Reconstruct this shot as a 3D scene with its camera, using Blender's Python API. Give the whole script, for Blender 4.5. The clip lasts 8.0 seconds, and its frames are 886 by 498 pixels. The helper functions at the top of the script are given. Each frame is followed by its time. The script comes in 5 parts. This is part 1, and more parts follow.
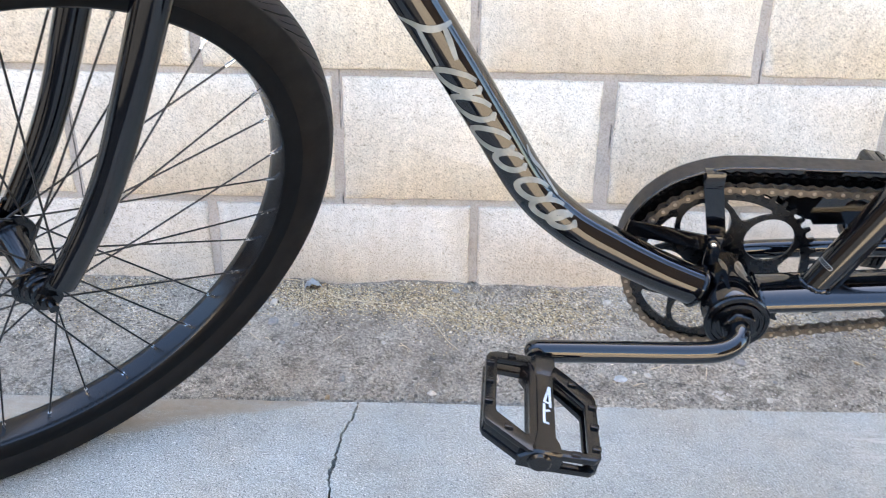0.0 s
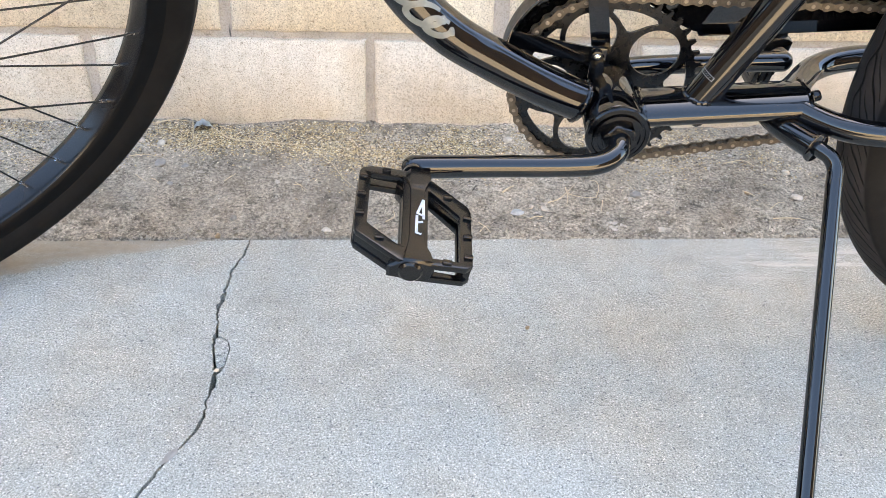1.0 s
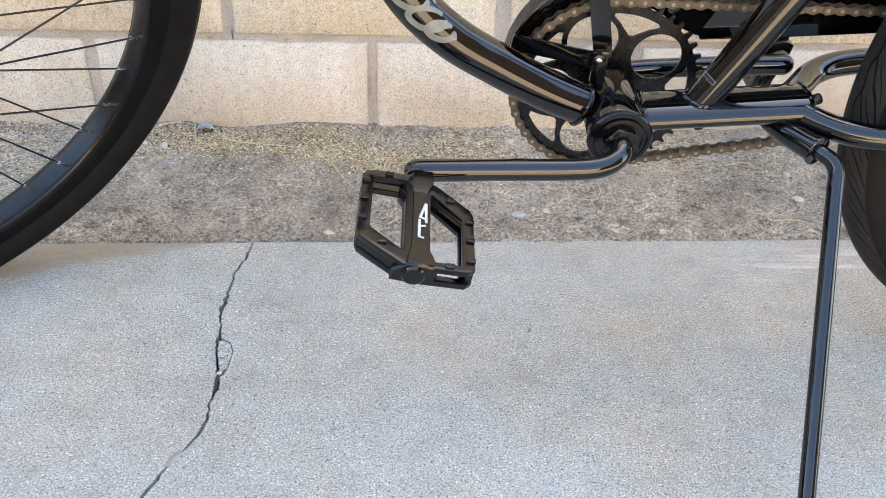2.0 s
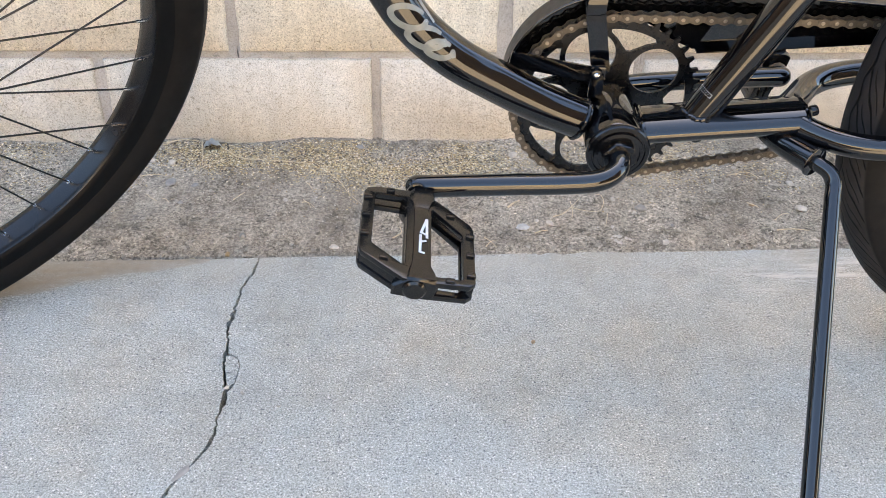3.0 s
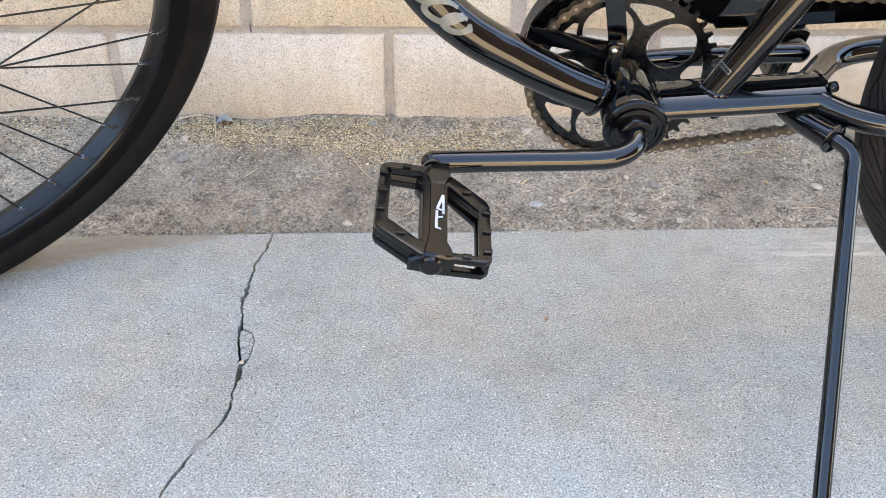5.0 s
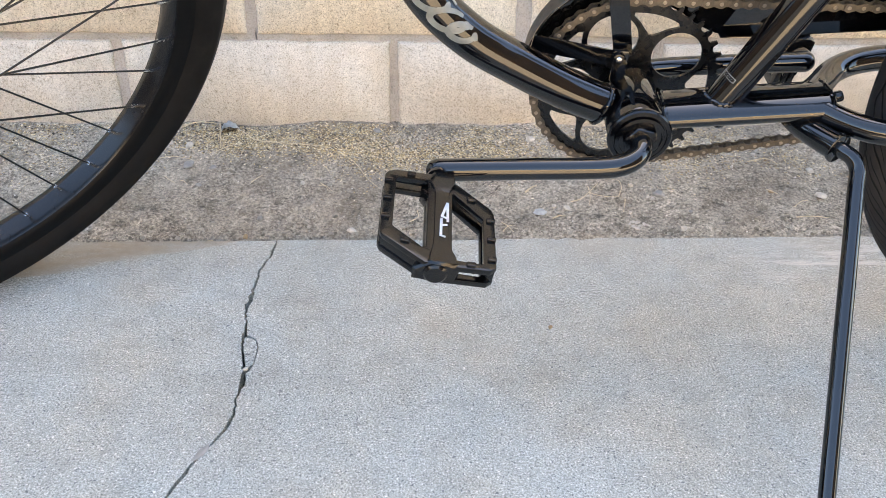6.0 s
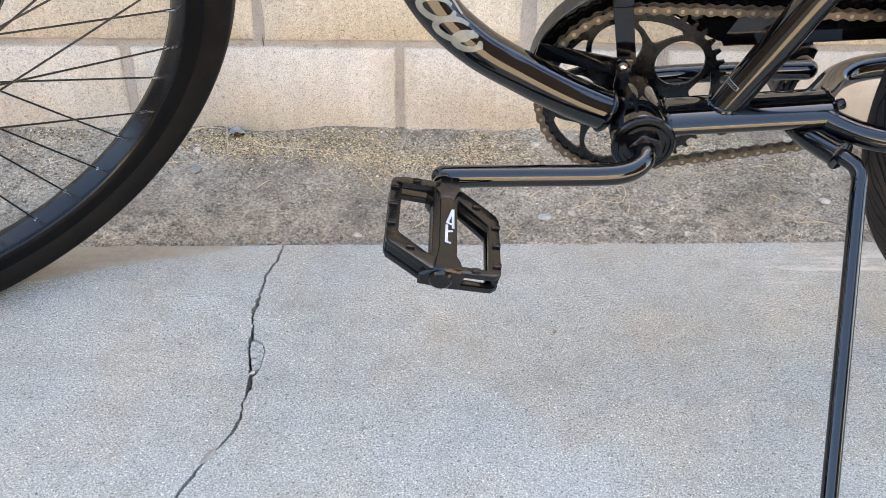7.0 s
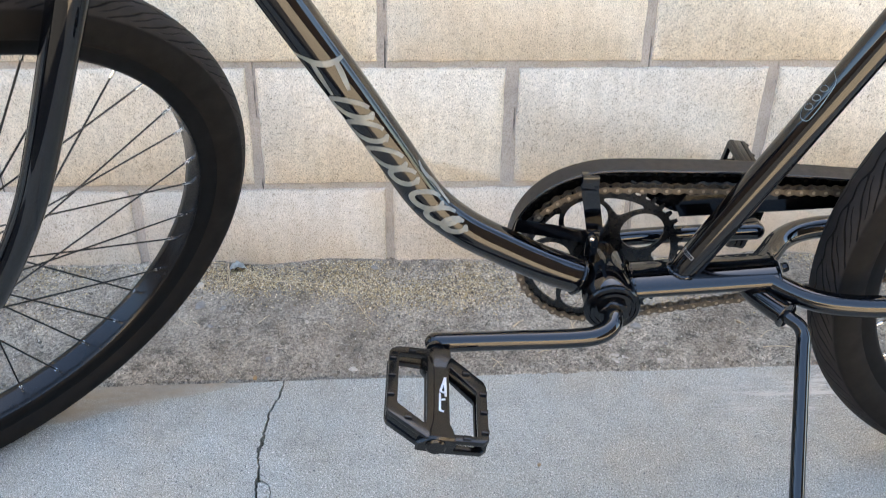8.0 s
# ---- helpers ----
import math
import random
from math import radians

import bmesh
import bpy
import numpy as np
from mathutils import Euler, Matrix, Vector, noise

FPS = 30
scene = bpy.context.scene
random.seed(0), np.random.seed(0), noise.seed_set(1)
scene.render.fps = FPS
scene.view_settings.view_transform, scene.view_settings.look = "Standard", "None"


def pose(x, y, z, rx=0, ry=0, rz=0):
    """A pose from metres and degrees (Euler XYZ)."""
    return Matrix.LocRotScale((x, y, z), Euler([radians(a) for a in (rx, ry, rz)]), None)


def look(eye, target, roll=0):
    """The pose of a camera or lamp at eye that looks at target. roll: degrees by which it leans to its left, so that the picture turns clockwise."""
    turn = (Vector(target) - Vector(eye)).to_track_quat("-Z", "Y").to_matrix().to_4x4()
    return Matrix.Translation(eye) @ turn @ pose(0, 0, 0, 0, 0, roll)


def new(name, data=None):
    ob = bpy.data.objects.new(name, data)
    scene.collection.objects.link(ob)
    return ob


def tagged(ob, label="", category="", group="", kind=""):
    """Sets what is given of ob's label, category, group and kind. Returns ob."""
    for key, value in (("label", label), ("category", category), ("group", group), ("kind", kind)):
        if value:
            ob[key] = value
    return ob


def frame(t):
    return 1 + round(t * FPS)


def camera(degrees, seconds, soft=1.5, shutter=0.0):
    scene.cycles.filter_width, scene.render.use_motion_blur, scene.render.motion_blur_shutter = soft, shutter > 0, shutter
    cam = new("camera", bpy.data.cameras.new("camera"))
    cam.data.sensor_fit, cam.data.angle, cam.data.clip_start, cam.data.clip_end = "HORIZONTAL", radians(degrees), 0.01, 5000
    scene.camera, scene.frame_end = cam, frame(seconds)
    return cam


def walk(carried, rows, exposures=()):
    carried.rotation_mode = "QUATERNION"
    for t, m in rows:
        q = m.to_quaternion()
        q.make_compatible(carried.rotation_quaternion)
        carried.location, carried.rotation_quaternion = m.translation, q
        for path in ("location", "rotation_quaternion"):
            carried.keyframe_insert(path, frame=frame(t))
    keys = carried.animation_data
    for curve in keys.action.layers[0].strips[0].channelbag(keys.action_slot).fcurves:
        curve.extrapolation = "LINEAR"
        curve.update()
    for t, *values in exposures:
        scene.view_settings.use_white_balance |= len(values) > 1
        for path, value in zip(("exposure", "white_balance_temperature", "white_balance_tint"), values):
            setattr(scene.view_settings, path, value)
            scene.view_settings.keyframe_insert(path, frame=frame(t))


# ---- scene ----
cam = camera(56.5, 8.0, 0.78, 0.14)
PATH = [
    (0, (-0.031, -1.194, 0.624), (-0.052, 0.636, -0.182), 1.0),
    (0.2, (-0.01, -1.195, 0.614), (0.021, 0.604, -0.257), 0.9),
    (0.5, (0.013, -1.198, 0.58), (0.124, 0.536, -0.41), 1.6),
    (1, (0.016, -1.193, 0.573), (0.17, 0.482, -0.508), 2.8),
    (2.5, (0.014, -1.196, 0.581), (0.16, 0.483, -0.498), 2.5),
    (3, (0.021, -1.201, 0.585), (0.149, 0.491, -0.475), 1.6),
    (3.5, (0.019, -1.203, 0.583), (0.138, 0.489, -0.477), 1.6),
    (4, (0.014, -1.2, 0.576), (0.135, 0.479, -0.504), 2.0),
    (4.5, (0.015, -1.201, 0.58), (0.13, 0.461, -0.527), 1.7),
    (6, (0.014, -1.201, 0.584), (0.113, 0.472, -0.507), 1.6),
    (6.5, (0.016, -1.202, 0.585), (0.111, 0.473, -0.503), 1.6),
    (7, (0.013, -1.206, 0.59), (0.101, 0.472, -0.495), 1.5),
    (7.3, (0.011, -1.224, 0.607), (0.104, 0.469, -0.454), 1.6),
    (7.5, (0.012, -1.23, 0.624), (0.114, 0.483, -0.404), 1.6),
    (7.7, (0.015, -1.233, 0.657), (0.123, 0.496, -0.342), 1.5),
    (8, (0.002, -1.238, 0.71), (0.131, 0.527, -0.221), 1.0),
]
EXPOSURES = [(0.0, 3.34, 6700, 8), (1.0, 3.44, 7800, 8), (2.5, 3.22, 7750, 9), (4.0, 3.26, 7750, 9), (7.0, 3.24, 7750, 9), (7.5, 3.28, 7800, 9), (8.0, 3.00, 7150, 7)]
walk(cam, [(t, look(eye, target, roll)) for t, eye, target, roll in PATH], EXPOSURES)

# ---------------------------------------------------------------- light
SUN_EL, SUN_AZ = radians(58), radians(12)   # the sun stands behind the block wall, so its near side lies in open shade
world = bpy.data.worlds.new("sky")
scene.world = world
world.use_nodes = True
wt = world.node_tree
sky = wt.nodes.new("ShaderNodeTexSky")
sky.sky_type, sky.sun_disc = "NISHITA", False
sky.dust_density, sky.ozone_density = 1.0, 2.5
sky.sun_elevation, sky.sun_rotation = SUN_EL, SUN_AZ
wt.links.new(sky.outputs[0], wt.nodes["Background"].inputs[0])
wt.nodes["Background"].inputs[1].default_value = 0.125
sun_data = bpy.data.lights.new("sun", "SUN")
sun_data.energy, sun_data.angle, sun_data.color = 4.2, radians(0.5), (1.0, 0.94, 0.85)
sun = new("sun", sun_data)
sun.matrix_world = look((math.sin(SUN_AZ) * 20 * math.cos(SUN_EL), math.cos(SUN_AZ) * 20 * math.cos(SUN_EL), 20 * math.sin(SUN_EL)), (0, 0, 0))


# ---------------------------------------------------------------- materials
class Mat:
    """A small builder for node materials."""

    def __init__(self, name, rough=0.5, metal=0.0, coat=0.0, spec=0.5):
        self.m = bpy.data.materials.new(name)
        self.m.use_nodes = True
        self.t = self.m.node_tree
        self.b = self.t.nodes["Principled BSDF"]
        self.b.inputs["Roughness"].default_value = rough
        self.b.inputs["Metallic"].default_value = metal
        self.b.inputs["Coat Weight"].default_value = coat
        self.b.inputs["Coat Roughness"].default_value = 0.03
        self.b.inputs["Specular IOR Level"].default_value = spec
        self.pos = self.t.nodes.new("ShaderNodeTexCoord").outputs["Object"]

    def link(self, a, b):
        self.t.links.new(a, b)

    def world_pos(self):
        self.pos = self.t.nodes.new("ShaderNodeNewGeometry").outputs["Position"]
        return self

    def noise(self, scale, detail=4.0, rough=0.55, stretch=(1, 1, 1)):
        n = self.t.nodes.new("ShaderNodeTexNoise")
        n.inputs["Scale"].default_value, n.inputs["Detail"].default_value, n.inputs["Roughness"].default_value = scale, detail, rough
        if stretch != (1, 1, 1):
            mp = self.t.nodes.new("ShaderNodeMapping")
            mp.inputs["Scale"].default_value = stretch
            self.link(self.pos, mp.inputs[0])
            self.link(mp.outputs[0], n.inputs["Vector"])
        else:
            self.link(self.pos, n.inputs["Vector"])
        return n.outputs[0]

    def noise_colour(self, scale):
        n = self.t.nodes.new("ShaderNodeTexNoise")
        n.inputs["Scale"].default_value = scale
        self.link(self.pos, n.inputs["Vector"])
        return n.outputs[1]

    def cells(self, scale, feature="F1"):
        n = self.t.nodes.new("ShaderNodeTexVoronoi")
        n.feature = feature
        n.inputs["Scale"].default_value = scale
        self.link(self.pos, n.inputs["Vector"])
        return n.outputs[0]

    def ramp(self, fac, stops):
        r = self.t.nodes.new("ShaderNodeValToRGB")
        el = r.color_ramp.elements
        while len(el) < len(stops):
            el.new(0.5)
        for e, (p, c) in zip(el, stops):
            e.position = p
            e.color = (*c, 1) if isinstance(c, tuple) else (c, c, c, 1)
        self.link(fac, r.inputs[0])
        return r.outputs[0]

    def mix(self, a, b, fac, how="MIX"):
        n = self.t.nodes.new("ShaderNodeMix")
        n.data_type, n.blend_type = "RGBA", how
        for sock, v in ((n.inputs[6], a), (n.inputs[7], b), (n.inputs[0], fac)):
            if isinstance(v, tuple):
                sock.default_value = (*v, 1)
            elif isinstance(v, float):
                sock.default_value = v
            else:
                self.link(v, sock)
        return n.outputs[2]

    def math(self, a, b, how="MULTIPLY"):
        n = self.t.nodes.new("ShaderNodeMath")
        n.operation = how
        for sock, v in zip(n.inputs, (a, b)):
            if isinstance(v, (int, float)):
                sock.default_value = v
            else:
                self.link(v, sock)
        return n.outputs[0]

    def axis(self, i):
        n = self.t.nodes.new("ShaderNodeSeparateXYZ")
        self.link(self.pos, n.inputs[0])
        return n.outputs[i]

    def random(self):
        return self.t.nodes.new("ShaderNodeObjectInfo").outputs["Random"]

    def island(self):
        return self.t.nodes.new("ShaderNodeNewGeometry").outputs["Random Per Island"]

    def color(self, c):
        if isinstance(c, tuple):
            self.b.inputs["Base Color"].default_value = (*c, 1)
        else:
            self.link(c, self.b.inputs["Base Color"])
        return self

    def rough(self, r):
        self.link(r, self.b.inputs["Roughness"])
        return self

    def bump(self, h, dist, strength=1.0):
        n = self.t.nodes.new("ShaderNodeBump")
        n.inputs["Distance"].default_value, n.inputs["Strength"].default_value = dist, strength
        self.link(h, n.inputs["Height"])
        if self.b.inputs["Normal"].is_linked:
            self.link(self.b.inputs["Normal"].links[0].from_socket, n.inputs["Normal"])
        self.link(n.outputs[0], self.b.inputs["Normal"])
        return self


def make_block():
    m = Mat("block_face", 0.95, spec=0.2).world_pos()
    broad = m.ramp(m.noise(3.5, 3), [(0.3, (0.606, 0.529, 0.428)), (0.7, (0.652, 0.573, 0.469))])
    c = m.mix(broad, m.ramp(m.random(), [(0.0, (0.94, 0.93, 0.92)), (0.5, (0.99, 0.985, 0.975)), (1.0, (1.04, 1.04, 1.03))]), 1.0, "MULTIPLY")
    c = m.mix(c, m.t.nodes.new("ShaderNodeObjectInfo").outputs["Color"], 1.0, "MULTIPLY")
    # sandy grain, dark pores and pale sand grains of several sizes
    grain = m.noise(480, 3, 0.7)
    c = m.mix(c, m.ramp(grain, [(0.32, (0.55, 0.53, 0.51)), (0.46, (0.96, 0.96, 0.96)), (0.56, (1.03, 1.03, 1.03)), (0.70, (1.26, 1.26, 1.26))]), 1.0, "MULTIPLY")
    worn = m.ramp(m.math(m.noise(10, 5, 0.65), m.math(m.random(), 0.16), "ADD"), [(0.44, 0.25), (0.66, 1.0)])
    pits = m.noise(170, 4, 0.72)
    c = m.mix(c, m.ramp(pits, [(0.30, (0.46, 0.42, 0.39)), (0.40, (0.94, 0.93, 0.91)), (0.46, (1, 1, 1))]), worn, "MULTIPLY")
    fine_pits = m.noise(420, 3, 0.7)
    c = m.mix(c, m.ramp(fine_pits, [(0.29, (0.45, 0.41, 0.38)), (0.39, (1, 1, 1))]), worn, "MULTIPLY")
    c = m.mix(c, m.ramp(m.noise(60, 4, 0.6), [(0.34, (0.91, 0.90, 0.88)), (0.5, (1, 1, 1)), (0.68, (1.04, 1.04, 1.05))]), 1.0, "MULTIPLY")
    # single deep holes, and runs of lime that drew down the face
    c = m.mix(c, (0.220, 0.170, 0.128), m.math(m.ramp(m.cells(34), [(0.045, 1.0), (0.085, 0.0)]), m.ramp(m.noise(23, 2), [(0.57, 0.0), (0.62, 0.9)])))
    c = m.mix(c, m.ramp(m.noise(24, 4, 0.6, (2.2, 1, 0.22)), [(0.38, (0.96, 0.955, 0.95)), (0.62, (1.035, 1.04, 1.045))]), 1.0, "MULTIPLY")
    c = m.mix(c, m.ramp(m.noise(8, 5, 0.62), [(0.34, (0.93, 0.922, 0.917)), (0.48, (1, 1, 1)), (0.62, (1, 1, 1)), (0.74, (1.04, 1.04, 1.04))]), 0.9, "MULTIPLY")
    m.color(c)
    m.bump(grain, 0.0012, 0.6)
    m.bump(m.ramp(pits, [(0.25, 0.0), (0.40, 1.0)]), 0.0022, 0.6)
    m.bump(m.noise(40, 3), 0.003, 0.35)
    return m.m


def make_mortar():
    m = Mat("mortar", 0.9, spec=0.2).world_pos()
    c = m.ramp(m.noise(14, 5), [(0.3, (0.352, 0.315, 0.273)), (0.7, (0.484, 0.437, 0.383))])
    c = m.mix(c, m.ramp(m.noise(420, 3, 0.65), [(0.32, 0.72), (0.5, 1.0), (0.7, 1.12)]), 1.0, "MULTIPLY")
    c = m.mix(c, m.ramp(m.noise(30, 4, 0.7), [(0.30, 0.62), (0.38, 1.0)]), 1.0, "MULTIPLY")
    # hairline gaps where the upright joints have shrunk away from the blocks, in broken runs
    sway = m.math(m.math(m.noise(60, 3), 0.5, "SUBTRACT"), 0.0024)
    x = m.math(m.axis(0), sway, "ADD")
    line = None
    for at in (-0.2005, 0.2022, 0.6165, -0.0005, 0.4085, -0.6075):
        d = m.math(m.math(x, at, "SUBTRACT"), 0.0, "ABSOLUTE")
        one = m.ramp(m.math(d, 250.0), [(0.16, 1.0), (0.36, 0.0)])
        line = one if line is None else m.math(line, one, "MAXIMUM")
    gap = m.math(line, m.ramp(m.noise(9, 4, 0.6), [(0.50, 0.0), (0.58, 1.0)]))
    c = m.mix(c, (0.06, 0.056, 0.053), m.math(gap, 0.85))
    m.color(c)
    m.bump(m.math(gap, -1.0), 0.003, 0.8)
    m.bump(m.noise(120, 4), 0.002, 0.6)
    return m.m


def make_concrete():
    m = Mat("concrete", 0.85, spec=0.3).world_pos()
    broad = m.ramp(m.noise(2.6, 4), [(0.3, (0.376, 0.355, 0.304)), (0.7, (0.450, 0.430, 0.372))])
    c = m.mix(broad, m.ramp(m.noise(7, 4, 0.6), [(0.35, (0.93, 0.90, 0.87)), (0.6, (1, 1, 1))]), 0.8, "MULTIPLY")
    # sand showing through the worn skin: dark and pale grains over a fine mottle
    fine = m.noise(500, 4, 0.8)
    c = m.mix(c, m.ramp(fine, [(0.32, 0.16), (0.44, 0.78), (0.56, 1.18), (0.68, 2.1)]), 1.0, "MULTIPLY")
    grains = m.noise(250, 2, 0.5)
    c = m.mix(c, (0.13, 0.125, 0.12), m.ramp(grains, [(0.30, 0.85), (0.37, 0.0)]))
    c = m.mix(c, (0.790, 0.735, 0.640), m.ramp(m.noise(308.000, 2.000, 0.440), [(0.64, 0.0), (0.71, 0.8)]))
    mid = m.noise(150, 3, 0.6)
    c = m.mix(c, m.ramp(mid, [(0.3, 0.86), (0.5, 1.0), (0.7, 1.08)]), 1.0, "MULTIPLY")
    c = m.mix(c, m.ramp(m.noise(28, 4, 0.6), [(0.3, (0.91, 0.91, 0.915)), (0.5, (1, 1, 1)), (0.7, (1.06, 1.06, 1.06))]), 1.0, "MULTIPLY")
    # rusty and bluish clouds
    c = m.mix(c, m.ramp(m.noise(4.2, 4, 0.6), [(0.34, (0.97, 1.0, 1.03)), (0.50, (1.0, 1.0, 1.0)), (0.66, (1.05, 0.985, 0.925))]), 1.0, "MULTIPLY")
    # earth washed over the slab's edge, reaching further in towards the front wheel
    y = m.axis(1)
    x = m.axis(0)
    reach = m.math(m.math(m.math(m.math(x, -0.178, "SUBTRACT"), -0.31), 0.0, "MAXIMUM"), 0.20, "MINIMUM")
    inside = m.math(m.math(m.math(y, 0.2845, "ADD"), reach, "ADD"), m.math(m.math(m.noise(26, 5, 0.6, (0.5, 1.6, 1)), 0.5, "SUBTRACT"), 0.035), "ADD")
    film = m.ramp(m.math(inside, 22.0), [(0.0, 0.0), (0.16, 0.75), (0.5, 1.0)])
    film = m.math(film, m.ramp(m.noise(30, 5, 0.7, (0.35, 2.2, 1)), [(0.30, 0.50), (0.55, 0.95)]))
    film = m.math(film, m.ramp(m.math(reach, 30.0), [(0.0, 0.0), (0.12, 1.0)]))
    c = m.mix(c, m.mix((0.281, 0.222, 0.158), (0.440, 0.355, 0.264), m.noise(99.000, 4.000, 0.616)), film)
    # pale scuffs near the rear wheel
    scuff = m.ramp(m.noise(6, 4, 0.6, (1.2, 9, 1)), [(0.50, 0.0), (0.62, 1.0)])
    zone = m.math(m.ramp(x, [(0.42, 0.0), (0.50, 1.0)]), m.math(m.ramp(m.math(y, 1.0, "ADD"), [(0.61, 0.0), (0.64, 1.0)]), m.ramp(m.math(y, 1.0, "ADD"), [(0.68, 1.0), (0.71, 0.0)])))
    c = m.mix(c, (0.726, 0.650, 0.554), m.math(m.math(scuff, zone), 0.6))
    m.color(c)
    m.bump(fine, 0.0009, 0.5)
    m.bump(mid, 0.0008, 0.25)
    return m.m


def make_dirt():
    m = Mat("packed_dirt", 0.95, spec=0.15).world_pos()
    c = m.ramp(m.noise(6.600, 5.000, 0.528), [(0.3, (0.220, 0.180, 0.135)), (0.52, (0.314, 0.262, 0.201)), (0.75, (0.402, 0.340, 0.264))])
    c = m.mix(c, m.ramp(m.noise(40, 5, 0.7), [(0.30, 0.45), (0.46, 0.97), (0.7, 1.30)]), 1.0, "MULTIPLY")
    loose = m.ramp(m.noise(9, 4, 0.6), [(0.36, 0.50), (0.62, 1.0)])
    c = m.mix(c, m.ramp(m.noise(240, 4, 0.75), [(0.31, 0.20), (0.47, 0.95), (0.66, 2.1)]), loose, "MULTIPLY")
    c = m.mix(c, (0.726, 0.620, 0.475), m.ramp(m.noise(260, 2), [(0.67, 0.0), (0.73, 0.75)]))
    c = m.mix(c, (0.085, 0.075, 0.062), m.ramp(m.noise(210, 2), [(0.25, 0.7), (0.31, 0.0)]))
    # drying cracks, broken into short runs
    wob = m.mix(m.pos, m.noise_colour(22), 0.05, "ADD")
    n = m.t.nodes.new("ShaderNodeTexVoronoi")
    n.feature = "DISTANCE_TO_EDGE"
    n.inputs["Scale"].default_value = 21
    m.link(wob, n.inputs["Vector"])
    runs = m.ramp(m.noise(15, 3), [(0.56, 0.0), (0.62, 1.0)])
    cracks = m.math(m.ramp(n.outputs[0], [(0.004, 1.0), (0.020, 0.0)]), runs)
    c = m.mix(c, (0.07, 0.062, 0.052), m.math(cracks, 0.5))
    m.color(c)
    m.bump(m.noise(48, 5, 0.7), 0.010, 0.9)
    m.bump(m.noise(190, 4, 0.7), 0.004, 0.8)
    m.bump(m.math(cracks, -1.0), 0.003, 0.8)
    return m.m


def make_paint():
    m = Mat("black_gloss_paint", 0.07, coat=0.14, spec=0.56)
    m.color(m.ramp(m.noise(30, 3), [(0.3, (0.0015, 0.0015, 0.002)), (0.7, (0.003, 0.003, 0.0035))]))
    m.rough(m.ramp(m.noise(60, 4), [(0.3, 0.015), (0.75, 0.04)]))
    m.bump(m.noise(160, 2), 0.0002, 0.03)
    return m.m


def make_satin(name, base, rough, metal=0.0, scale=80, spec=0.5):
    m = Mat(name, rough, metal, spec=spec)
    lo, hi = tuple(0.75 * v for v in base), tuple(1.25 * v for v in base)
    m.color(m.ramp(m.noise(scale, 4), [(0.3, lo), (0.7, hi)]))
    m.rough(m.ramp(m.noise(scale * 1.7, 3), [(0.3, rough * 0.8), (0.7, min(1.0, rough * 1.2))]))
    m.bump(m.noise(scale * 6, 2), 0.0003, 0.3)
    return m.m


